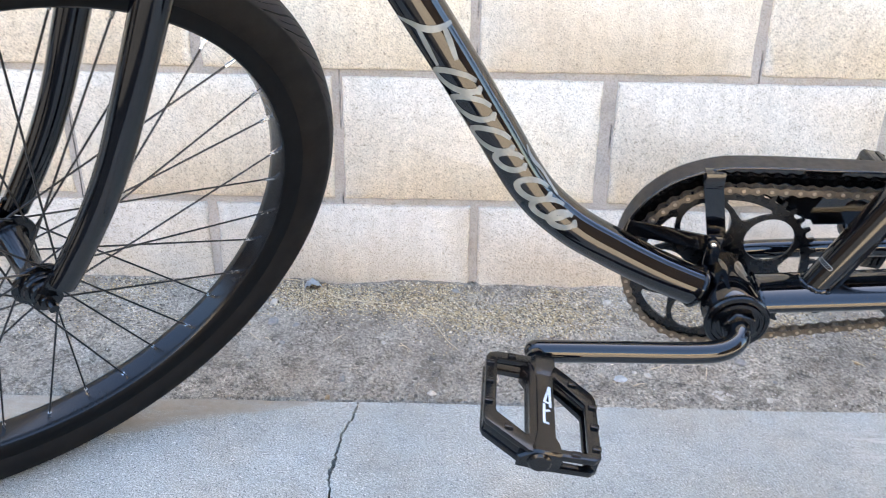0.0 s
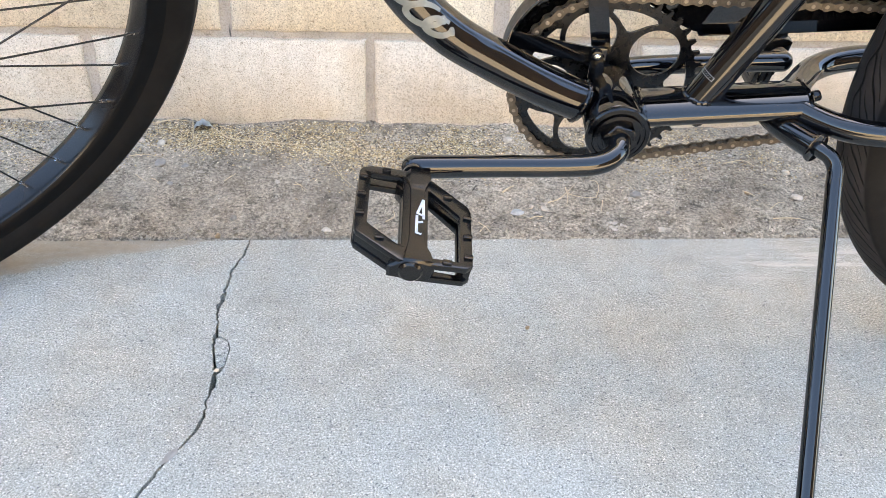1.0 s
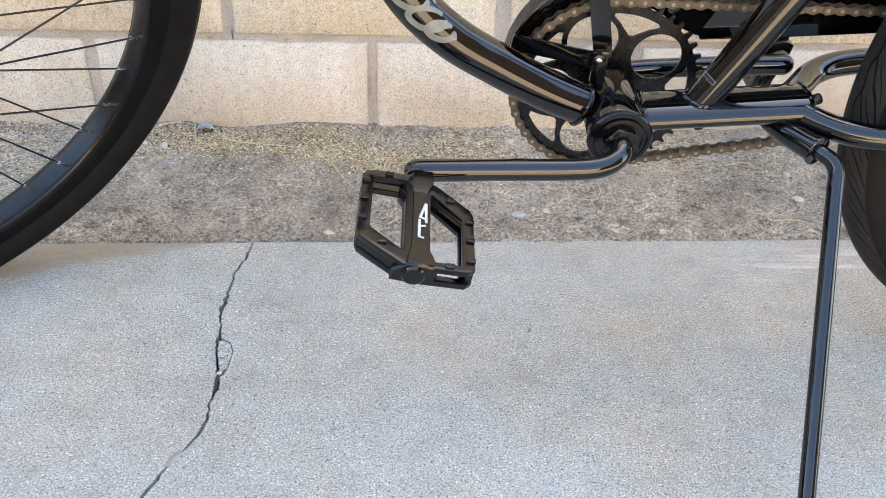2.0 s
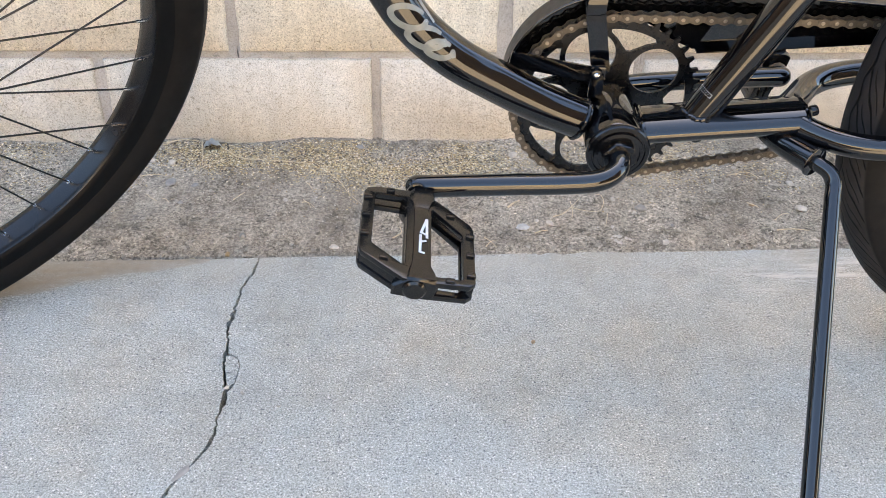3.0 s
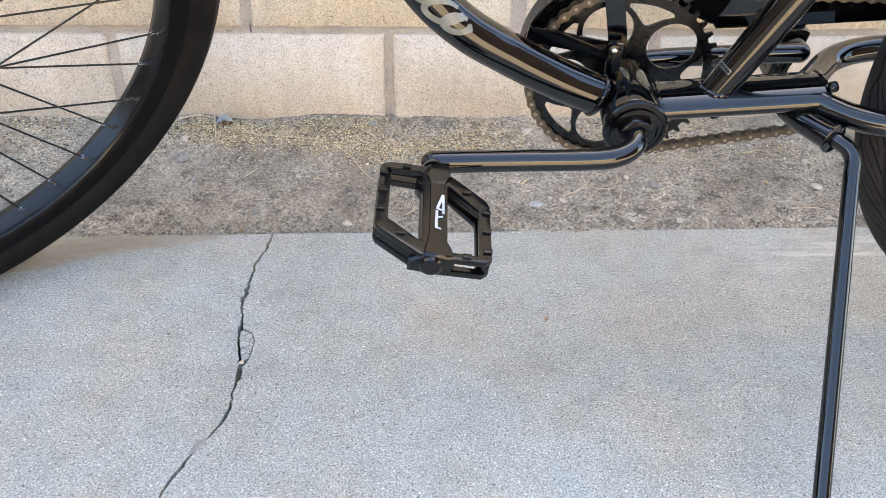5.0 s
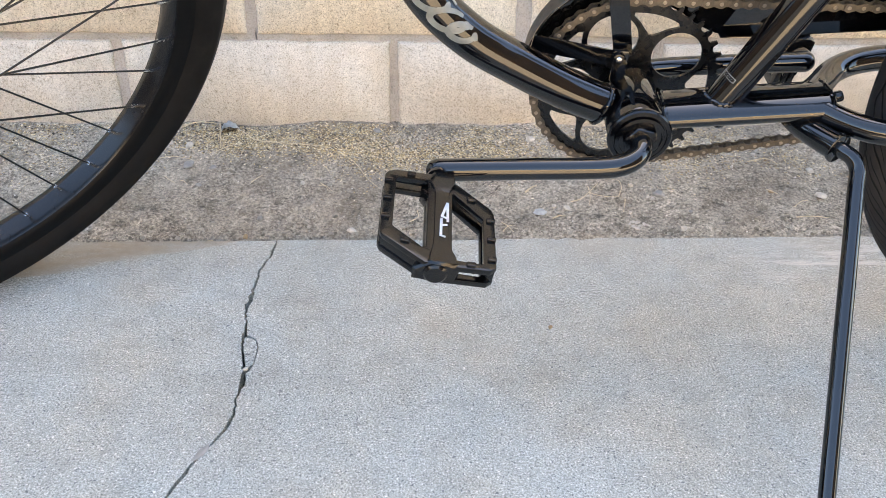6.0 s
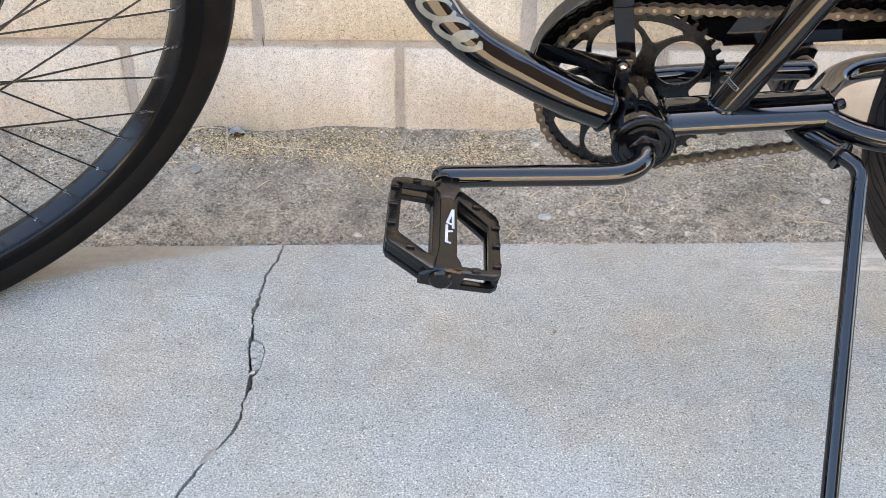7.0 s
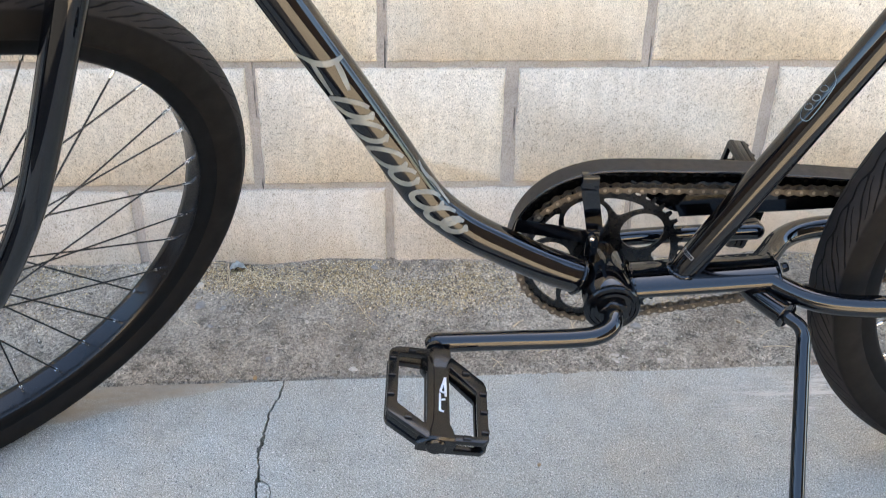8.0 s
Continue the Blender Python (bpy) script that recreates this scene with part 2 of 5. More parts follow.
def make_tyre():
    """Rubber with curved cuts in the tread band; the cuts follow the angle round the axle and across the tyre."""
    m = Mat("tyre_rubber", 0.5, spec=0.13)
    x, y, z = m.axis(0), m.axis(1), m.axis(2)
    turn = m.math(m.math(z, x, "ARCTAN2"), 58 / (2 * math.pi))
    out = m.math(m.math(m.math(m.math(x, x), m.math(z, z), "ADD"), 0.5, "POWER"), 0.3040, "SUBTRACT")
    across = m.math(m.math(y, out, "ARCTAN2"), 1 / radians(74))
    width = m.math(across, 0.0, "ABSOLUTE")
    side = m.math(m.math(across, 0.0, "GREATER_THAN"), 0.5)
    swing = m.math(m.math(m.math(turn, m.math(m.math(width, 1.2, "POWER"), 2.6), "ADD"), side, "ADD"), m.math(m.math(m.math(width, 17.0), 0.0, "SINE"), 0.05), "ADD")

    def line(v, at, half):
        d = m.math(m.math(v, at, "SUBTRACT"), 0.0, "ABSOLUTE")
        return m.ramp(m.math(d, 1 / (2 * half)), [(0.35, 1.0), (0.65, 0.0)])

    # long crooked branches sweep from a waving groove near the middle out to the shoulder, with a finer cut between each two
    cell = m.math(swing, 1.0, "FLOORED_MODULO")
    cut1 = m.math(line(cell, 0.5, 0.062), m.math(m.ramp(width, [(0.16, 0.0), (0.20, 1.0)]), m.ramp(width, [(0.83, 1.0), (0.87, 0.0)])))
    cut2 = m.math(line(cell, 0.93, 0.034), m.math(m.ramp(width, [(0.36, 0.0), (0.40, 1.0)]), m.ramp(width, [(0.74, 1.0), (0.78, 0.0)])))
    phase = m.math(m.math(m.math(turn, side, "ADD"), 2 * math.pi), 0.0, "SINE")
    cut3 = line(m.math(width, m.math(m.math(phase, 0.045), 0.18, "ADD"), "SUBTRACT"), 0.0, 0.026)
    band = m.ramp(width, [(0.84, 1.0), (0.90, 0.0)])
    cuts = m.math(m.math(m.math(cut1, cut2, "MAXIMUM"), cut3, "MAXIMUM"), band)
    c = m.ramp(m.noise(9, 4), [(0.3, (0.0042, 0.0041, 0.0044)), (0.7, (0.0070, 0.0067, 0.0068))])
    c = m.mix(c, (0.035, 0.031, 0.028), m.ramp(m.noise(35, 5, 0.7), [(0.55, 0.0), (0.8, 0.25)]))
    flank = m.math(m.ramp(width, [(0.92, 0.0), (1.02, 1.0)]), m.ramp(m.noise(14, 5, 0.7), [(0.34, 0.05), (0.66, 0.55)]))
    c = m.mix(c, (0.012, 0.0111, 0.0104), flank)
    # road dust greys the tread blocks between the cuts
    dust = m.math(band, m.ramp(m.noise(22, 5, 0.7), [(0.30, 0.35), (0.70, 0.85)]))
    c = m.mix(c, (0.030, 0.028, 0.0285), dust)
    c = m.mix(c, (0.0015, 0.0015, 0.0015), cuts)
    m.color(c)
    m.rough(m.mix(m.ramp(m.noise(50, 4), [(0.3, 0.62), (0.7, 0.78)]), (0.60, 0.60, 0.60), band))
    m.bump(m.math(cuts, -1.0), 0.002, 1.0)
    m.bump(m.noise(500, 2), 0.0003, 0.3)
    return m.m


def make_chain():
    m = Mat("chain_steel", 0.5, 0.2)
    m.color(m.ramp(m.noise(180, 4), [(0.3, (0.052, 0.042, 0.031)), (0.7, (0.100, 0.080, 0.058))]))
    m.rough(m.ramp(m.noise(250, 3), [(0.3, 0.4), (0.7, 0.6)]))
    return m.m


def make_varied(name, stops, rough=0.8):
    m = Mat(name, rough, spec=0.3)
    c = m.ramp(m.island(), stops)
    c = m.mix(c, m.ramp(m.noise(300, 3), [(0.3, 0.75), (0.7, 1.15)]), 1.0, "MULTIPLY")
    m.color(c)
    return m.m


def make_dark_ground():
    m = Mat("dark_ground", 0.9, spec=0.2).world_pos()
    c = m.ramp(m.noise(1.5, 4), [(0.3, (0.048, 0.046, 0.044)), (0.7, (0.066, 0.064, 0.060))])
    m.color(m.mix(c, m.ramp(m.noise(160, 3), [(0.35, 0.6), (0.65, 1.4)]), 1.0, "MULTIPLY"))
    m.bump(m.noise(120, 3), 0.003, 0.6)
    return m.m


def make_drive():
    m = Mat("tan_concrete", 0.9, spec=0.2).world_pos()
    c = m.ramp(m.noise(1.5, 4), [(0.3, (0.40, 0.325, 0.235)), (0.7, (0.50, 0.415, 0.31))])
    m.color(m.mix(c, m.ramp(m.noise(160, 3), [(0.35, 0.8), (0.65, 1.15)]), 1.0, "MULTIPLY"))
    m.bump(m.noise(120, 3), 0.002, 0.5)
    return m.m


def make_stucco(name, lo, hi):
    m = Mat(name, 0.95, spec=0.2).world_pos()
    m.color(m.ramp(m.noise(2, 4), [(0.3, lo), (0.7, hi)]))
    m.bump(m.noise(60, 4), 0.004, 0.5)
    return m.m


DARK_GROUND, DRIVE = make_dark_ground(), make_drive()
STUCCO = make_stucco("tan_stucco", (0.64, 0.50, 0.34), (0.72, 0.58, 0.41))
BROWN_STUCCO = make_stucco("brown_stucco", (0.10, 0.07, 0.045), (0.13, 0.09, 0.06))
BLOCK, MORTAR, CONCRETE, DIRT, PAINT, TYRE, CHAIN = make_block(), make_mortar(), make_concrete(), make_dirt(), make_paint(), make_tyre(), make_chain()
RIM = make_satin("rim_black_anodised", (0.005, 0.005, 0.0055), 0.24, scale=12, spec=0.34)
RIM_SIDE = make_satin("rim_side_matt_black", (0.003, 0.003, 0.0032), 0.45, scale=30, spec=0.12)
GUARD = make_satin("guard_black_paint", (0.010, 0.0097, 0.0094), 0.42, spec=0.35)
SATIN = make_satin("satin_black", (0.003, 0.003, 0.0035), 0.17, spec=0.42)
PEDAL = make_satin("pedal_black_nylon", (0.0035, 0.0035, 0.0036), 0.18, scale=45, spec=0.40)
RING = make_satin("chainring_black", (0.003, 0.003, 0.0035), 0.28, spec=0.35)
SPOKE = make_satin("spoke_black_steel", (0.03, 0.029, 0.028), 0.35, 0.7)
PIN = make_satin("pin_steel", (0.24, 0.20, 0.155), 0.4, 0.3)
STEEL = make_satin("bright_steel", (0.75, 0.74, 0.72), 0.25, 1.0)
DECAL = make_satin("decal_silver_grey", (0.15, 0.163, 0.157), 0.35)
PRINT = make_satin("white_print", (0.80, 0.80, 0.80), 0.5)
LABEL = make_satin("label_grey_print", (0.34, 0.34, 0.34), 0.5)
PALE = make_satin("decal_pale_blue", (0.13, 0.18, 0.20), 0.4)
STRAW = make_satin("dry_straw", (0.60, 0.46, 0.29), 0.7, scale=200)
PEBBLES = make_varied("pebbles", [(0.0, (0.264, 0.210, 0.158)), (0.5, (0.374, 0.310, 0.242)), (0.85, (0.495, 0.420, 0.334)), (1.0, (0.792, 0.700, 0.581))])
CLODS = make_varied("earth_clods", [(0.0, (0.165, 0.135, 0.101)), (0.6, (0.319, 0.265, 0.207)), (1.0, (0.440, 0.375, 0.295))], 0.95)
GRIT = make_varied("dark_grit", [(0.0, (0.061, 0.047, 0.035)), (0.6, (0.154, 0.122, 0.092)), (1.0, (0.286, 0.235, 0.180))], 0.95)
CHAFF = make_varied("chaff", [(0.0, (0.14, 0.090, 0.050)), (0.30, (0.42, 0.285, 0.140)), (0.70, (0.66, 0.49, 0.255)), (1.0, (0.92, 0.80, 0.58))])
HUSK = make_satin("tan_husk", (0.34, 0.23, 0.13), 0.8, scale=200)
STONE = make_satin("pale_stone", (0.550, 0.470, 0.378), 0.85, scale=120)
BLUE_STONE = make_satin("bluish_stone", (0.440, 0.420, 0.387), 0.85, scale=120)
GREY_STONE = make_satin("grey_stone", (0.297, 0.265, 0.229), 0.85, scale=120)
BLUE_BIT = make_satin("faded_plastic", (0.660, 0.650, 0.607), 0.35, scale=90)


# ---------------------------------------------------------------- mesh helpers
def mesh_of(name, bm, *mats, smooth=True, auto=40):
    me = bpy.data.meshes.new(name)
    bmesh.ops.recalc_face_normals(bm, faces=bm.faces)
    if smooth:
        lim = radians(auto)
        for f in bm.faces:
            f.smooth = True
        for e in bm.edges:
            if len(e.link_faces) == 2 and e.calc_face_angle(0) > lim:
                e.smooth = False
    bm.to_mesh(me)
    bm.free()
    for m in mats:
        me.materials.append(m)
    return me


def part(name, bm, mat, parent, label="", m=None, smooth=True):
    mats = mat if isinstance(mat, tuple) else (mat,)
    ob = new(name, mesh_of(name, bm, *mats, smooth=smooth))
    ob.parent = parent
    if m is not None:
        ob.matrix_local = m
    if label:
        ob["label"] = label
    return ob


def smooth_path(pts, per=8):
    """A Catmull-Rom curve through the points."""
    p = [Vector(q) for q in pts]
    p = [2 * p[0] - p[1], *p, 2 * p[-1] - p[-2]]
    out = []
    for i in range(1, len(p) - 2):
        a, b, c, d = p[i - 1:i + 3]
        for k in range(per):
            t = k / per
            out.append(0.5 * (2 * b + (c - a) * t + (2 * a - 5 * b + 4 * c - d) * t * t + (3 * b - a - 3 * c + d) * t ** 3))
    return [*out, p[-2]]


def frames_of(path):
    """Tangent, side and up along a path, carried without twist."""
    out = []
    side = None
    for i, p in enumerate(path):
        tg = (path[min(i + 1, len(path) - 1)] - path[max(i - 1, 0)]).normalized()
        if side is None:
            side = tg.cross(Vector((0, 0, 1)) if abs(tg.z) < 0.95 else Vector((1, 0, 0))).normalized()
        side = (side - tg * side.dot(tg)).normalized()
        out.append((p, tg, side, side.cross(tg).normalized()))
    return out


def tube(bm, path, radius, seg=20, caps=True, flat=1.0, mat=0):
    """Sweeps a round (or flattened) section; radius is a number or a function of 0..1."""
    path = [Vector(p) for p in path]
    fr = frames_of(path)
    rings = []
    for i, (p, tg, s, u) in enumerate(fr):
        r = radius(i / (len(fr) - 1)) if callable(radius) else radius
        rings.append([bm.verts.new(p + r * (math.cos(a) * s + flat * math.sin(a) * u)) for a in (2 * math.pi * k / seg for k in range(seg))])
    faces = []
    for a, b in zip(rings, rings[1:]):
        for k in range(seg):
            faces.append(bm.faces.new((a[k], a[(k + 1) % seg], b[(k + 1) % seg], b[k])))
    if caps:
        faces += [bm.faces.new(rings[0][::-1]), bm.faces.new(rings[-1])]
    for f in faces:
        f.material_index = mat
    return bm


def lathe(bm, profile, seg=64, closed=False, centre=(0, 0, 0), mat=0):
    """Turns (radius, y) points round the y axis."""
    c = Vector(centre)
    rings = [[bm.verts.new(c + Vector((r * math.cos(a), y, r * math.sin(a)))) for a in (2 * math.pi * k / seg for k in range(seg))] for r, y in profile]
    pairs = list(zip(rings, rings[1:]))
    if closed:
        pairs.append((rings[-1], rings[0]))
    for a, b in pairs:
        for k in range(seg):
            bm.faces.new((a[k], a[(k + 1) % seg], b[(k + 1) % seg], b[k])).material_index = mat
    if not closed:
        bm.faces.new(rings[0]).material_index = mat
        bm.faces.new(rings[-1][::-1]).material_index = mat
    return bm


def plate(bm, outline, holes, y0, y1, mat=0):
    """A flat plate in the x-z plane between y0 and y1, cut by holes."""
    cu = bpy.data.curves.new("cut", "CURVE")
    cu.dimensions, cu.fill_mode = "2D", "BOTH"
    for loop in (outline, *holes):
        sp = cu.splines.new("POLY")
        sp.points.add(len(loop) - 1)
        sp.use_cyclic_u = True
        for q, (x, z) in zip(sp.points, loop):
            q.co = (x, z, 0, 1)
    cu.extrude = abs(y1 - y0) / 2
    ob = bpy.data.objects.new("cut", cu)
    me = ob.to_mesh()
    n0, f0 = len(bm.verts), len(bm.faces)
    bm.from_mesh(me)
    ob.to_mesh_clear()
    bpy.data.objects.remove(ob)
    bpy.data.curves.remove(cu)
    bm.verts.ensure_lookup_table()
    bm.faces.ensure_lookup_table()
    for v in bm.verts[n0:]:
        x, z, d = v.co
        v.co = (x, (y0 + y1) / 2 - d, z)
    for f in bm.faces[f0:]:
        f.material_index = mat
    bmesh.ops.remove_doubles(bm, verts=bm.verts[n0:], dist=1e-6)
    return bm


def circle(cx, cz, r, n=40, start=0.0):
    return [(cx + r * math.cos(start + 2 * math.pi * k / n), cz + r * math.sin(start + 2 * math.pi * k / n)) for k in range(n)]


def box(bm, x0, x1, y0, y1, z0, z1, bevel=0.0, mat=0):
    made = bmesh.ops.create_cube(bm, size=1.0, matrix=Matrix.Translation(((x0 + x1) / 2, (y0 + y1) / 2, (z0 + z1) / 2)) @ Matrix.Diagonal((x1 - x0, y1 - y0, z1 - z0, 1)))
    if bevel:
        es = {e for v in made["verts"] for e in v.link_edges}
        bmesh.ops.bevel(bm, geom=list(es), offset=bevel, segments=2, affect="EDGES", profile=0.6)
    return bm


def thing(name, label, category, m=None, group="", kind=""):
    ob = new(name)
    ob.empty_display_size = 0.05
    if m is not None:
        ob.matrix_world = m
    return tagged(ob, label, category, group, kind)


# ---------------------------------------------------------------- ground, slab and walls
PITCH, COURSE = 0.4064, 0.2032
BEDS = [-0.0293, 0.1739, 0.3730, *[0.3730 + COURSE * k for k in range(1, 9)]]   # middles of the bed joints
COURSE_TONE = [(1.01, 1.012, 1.012), (1.17, 1.18, 1.165), (1.26, 1.28, 1.265)]   # multiplies the block colour by course: darkest in the lowest, paler in the two above
# upright joints as (from, to), course by course; where none is given they keep to the pitch
HEADS = {(0, 0): (-0.0040, 0.0096), (1, -1): (-0.2125, -0.1968), (1, 0): (0.1845, 0.2062), (1, 1): (0.5990, 0.6200), (2, 0): (-0.0120, 0.0035), (2, 1): (0.3945, 0.4110)}


def fbm(x, y, s, o=0.0):
    return noise.noise(Vector((x * s, y * s, o)))


def dirt_height(x, y):
    """The earth strip: level with the slab at its edge, banked a little against the wall."""
    k = min(1.0, max(0.0, (y + 0.285) / 0.285))
    z = -0.003 + 0.036 * k ** 0.8
    z += 0.006 * fbm(x, y, 5, 1.0) * min(1, 4 * k + 0.3) + 0.0035 * fbm(x, y, 16, 2.0) + 0.0022 * fbm(x, y, 45, 3.0) + 0.0012 * fbm(x, y, 110, 4.0)
    if y > -0.05:
        z += 0.008 * (y + 0.05) / 0.05 * (0.6 + fbm(x, 0, 7, 5.0))
    # a crevice has opened here and there along the slab
    gap = max(0.0, 1 - abs(y - edge_y(x) - 0.004) / 0.005) * max(0.0, min(1.0, 3 * fbm(x, 0.3, 5, 2.0) + 0.35))
    return z - 0.011 * gap


def build_ground():
    """One sheet to the horizon; fine over the earth strip, coarse elsewhere, sunk under the slab."""
    fine_x = [-1.1 + 0.0045 * k for k in range(534)]
    xs = [-400, -60, -12, -5, -2.2, -1.6, *fine_x, 2.0, 2.6, 5, 12, 60, 400]
    ys = [-400, -60, -12, -8, -4, -1, -0.36, -0.30, *[-0.296 + 0.0035 * k for k in range(92)], 0.06, 0.3, 1, 4, 12, 60, 400]
    verts, faces = [], []
    for y in ys:
        for x in xs:
            if y <= -0.30:
                z = -0.06 if y > -20 else -0.02
            elif y < -0.2915:
                z = -0.02
            elif y < 0.07:
                z = dirt_height(x, y)
            else:
                z = 0.02
            verts.append((x, y, z))
    n = len(xs)
    for j in range(len(ys) - 1):
        for i in range(n - 1):
            faces.append((j * n + i, j * n + i + 1, (j + 1) * n + i + 1, (j + 1) * n + i))
    me = bpy.data.meshes.new("ground")
    me.from_pydata(verts, [], faces)
    me.polygons.foreach_set("use_smooth", [True] * len(faces))
    me.materials.append(DIRT)
    return tagged(new("ground", me), "bare packed grey-brown earth strip littered with chaff", "ground", kind="structure")


# the long crack through the slab: x over y, from the earth strip towards the open yard
CRACK = [(-0.1500, -0.283), (-0.1515, -0.300), (-0.1520, -0.316), (-0.1580, -0.337), (-0.1625, -0.357), (-0.1620, -0.369), (-0.1635, -0.390), (-0.1640, -0.403), (-0.1665, -0.427), (-0.1650, -0.449),
         (-0.1620, -0.457), (-0.1605, -0.473), (-0.1620, -0.481), (-0.1590, -0.507), (-0.1545, -0.525), (-0.1530, -0.542), (-0.1515, -0.556), (-0.1525, -0.575), (-0.1535, -0.594), (-0.1535, -0.606),
         (-0.1550, -0.616), (-0.1610, -0.629), (-0.1700, -0.646), (-0.1745, -0.654), (-0.1810, -0.668), (-0.1870, -0.684), (-0.1925, -0.700), (-0.215, -0.76),
         (-0.25, -0.83), (-0.28, -0.93), (-0.31, -1.0)]
CHIP_LOOP = [(-0.1595, -0.477), (-0.1530, -0.482), (-0.1470, -0.487), (-0.1430, -0.500), (-0.1437, -0.513), (-0.1442, -0.527), (-0.1470, -0.537), (-0.1510, -0.5435)]


def crack_line():
    """The crack with fine jags and an uneven width."""
    rng = random.Random(5)
    line = []
    for (xa, ya), (xb, yb) in zip(CRACK, CRACK[1:]):
        steps = max(1, int(min(0.2, abs(ya - yb)) / 0.004))
        for k in range(steps):
            t = k / steps
            jag = 0.0017 if k else 0.0
            line.append((xa + (xb - xa) * t + rng.uniform(-jag, jag), ya + (yb - ya) * t))
    return [*line, CRACK[-1]]


def edge_y(x):
    return -0.283 + 0.006 * x + 0.0025 * fbm(x, 0, 6, 9.0) + 0.0015 * fbm(x, 0, 40, 8.0)


def slab_piece(name, outline, parent, depth=0.09, z=0.0):
    """A cast piece with a slightly rounded arris."""
    bm = bmesh.new()
    top = [bm.verts.new((x, y, z)) for x, y in outline]
    face = bm.faces.new(top)
    low = bmesh.ops.extrude_face_region(bm, geom=[face])
    for v in [g for g in low["geom"] if isinstance(g, bmesh.types.BMVert)]:
        v.co.z -= depth
    bmesh.ops.triangulate(bm, faces=[f for f in bm.faces if len(f.verts) > 4])
    return part(name, bm, CONCRETE, parent, smooth=False)


def build_slab():
    slab = tagged(new("pavement"), "weathered light grey concrete slab split by a long crack", "pavement", kind="structure")
    line = crack_line()

    def half(y):
        return 0.0009 + 0.0011 * max(0.0, 0.5 + fbm(3.1, y, 30, 4.0)) + 0.0004 * fbm(1.1, y, 140, 2.0) + (0.0016 if -0.43 < y < -0.40 else 0.0) + (0.0016 if -0.562 < y < -0.546 else 0.0)

    left = [(x - half(y), y) for x, y in line]
    right = []
    for x, y in line:
        if not -0.544 < y < -0.476:
            right.append((x + half(y), y))
        elif right and right[-1][1] > -0.4765:
            right += [(a + 0.0007, b) for a, b in CHIP_LOOP]
    far_l = [(x, edge_y(x)) for x in (left[0][0] - 0.012 * k for k in range(1, 170))]
    far_r = [(x, edge_y(x)) for x in (right[0][0] + 0.012 * k for k in range(1, 190))]
    slab_piece("concrete_panel", [*left, (-9, -1.0), (-9, -0.285), *far_l[::-1]], slab)
    slab_piece("concrete_panel", [*right[::-1], *far_r, (9, -0.285), (9, -1.0)], slab)
    inner = [(x + half(y), y) for x, y in line if -0.534 < y < -0.480]
    loop = [(a - 0.0006, b) for a, b in CHIP_LOOP[1:-2]]
    slab_piece("loose_chip", [*inner[::-1], *loop], slab, 0.02, -0.0012)
    return slab


def head(j, i):
    """The upright joint number i of course j, as (from, to)."""
    mid = i * PITCH + (PITCH / 2 if j % 2 else 0.0)
    return HEADS.get((j, i), (mid - 0.0078, mid + 0.0078))


def build_block_wall():
    """Running-bond concrete blocks over a recessed mortar core."""
    bm = bmesh.new()
    base = BEDS[0]
    x0, x1 = -4.4704, 4.4704
    nx, nz = 400, 90
    rows = []
    for j in range(nz + 1):
        z = base - 0.1 + 2.14 * j / nz
        rows.append([bm.verts.new((x0 + (x1 - x0) * i / nx, 0.0062 + 0.0022 * fbm(i * 0.02, z, 20, 7.0) + 0.0012 * fbm(i * 0.02, z, 55, 3.0), z)) for i in range(nx + 1)])
    for a, b in zip(rows, rows[1:]):
        for i in range(nx):
            bm.faces.new((a[i], a[i + 1], b[i + 1], b[i]))
    box(bm, x0, x1, 0.02, 0.185, base - 0.1, base + 2.04)
    wall = new("wall_block", mesh_of("wall_block", bm, MORTAR))
    tagged(wall, "cream concrete block wall with grey mortar joints", "wall", kind="structure")
    return wall


def block_mesh(w, h, seed):
    """A block face with worn, slightly ragged arrises."""
    rng = random.Random(seed)
    bm = bmesh.new()
    d = 0.17
    nw, nh = 26, 13
    hw, hh = w / 2, h / 2
    loop = [(-hw + w * i / nw, -hh) for i in range(nw)] + [(hw, -hh + h * i / nh) for i in range(nh)] + [(hw - w * i / nw, hh) for i in range(nw)] + [(-hw, hh - h * i / nh) for i in range(nh)]
    front, rim, back = [], [], []
    for x, z in loop:
        k = 0.0026 + 0.0016 * abs(fbm(x + seed, z, 30, seed)) + (0.004 * rng.random() if rng.random() < 0.08 else 0.0)
        ragged = 0.0016 * fbm(x + 3 * seed, z, 22, 1.0) + rng.uniform(-0.0006, 0.0006)
        front.append(bm.verts.new((x * (1 - (k + ragged) / hw), 0.0, z * (1 - (k + ragged) / hh))))
        rim.append(bm.verts.new((x * (1 - ragged / hw), 0.0045, z * (1 - ragged / hh))))
        back.append(bm.verts.new((x, d, z)))
    n = len(loop)
    for a, b in ((front, rim), (rim, back)):
        for i in range(n):
            bm.faces.new((a[i], a[(i + 1) % n], b[(i + 1) % n], b[i]))
    bm.faces.new(front)
    return mesh_of("block", bm, BLOCK, auto=70)


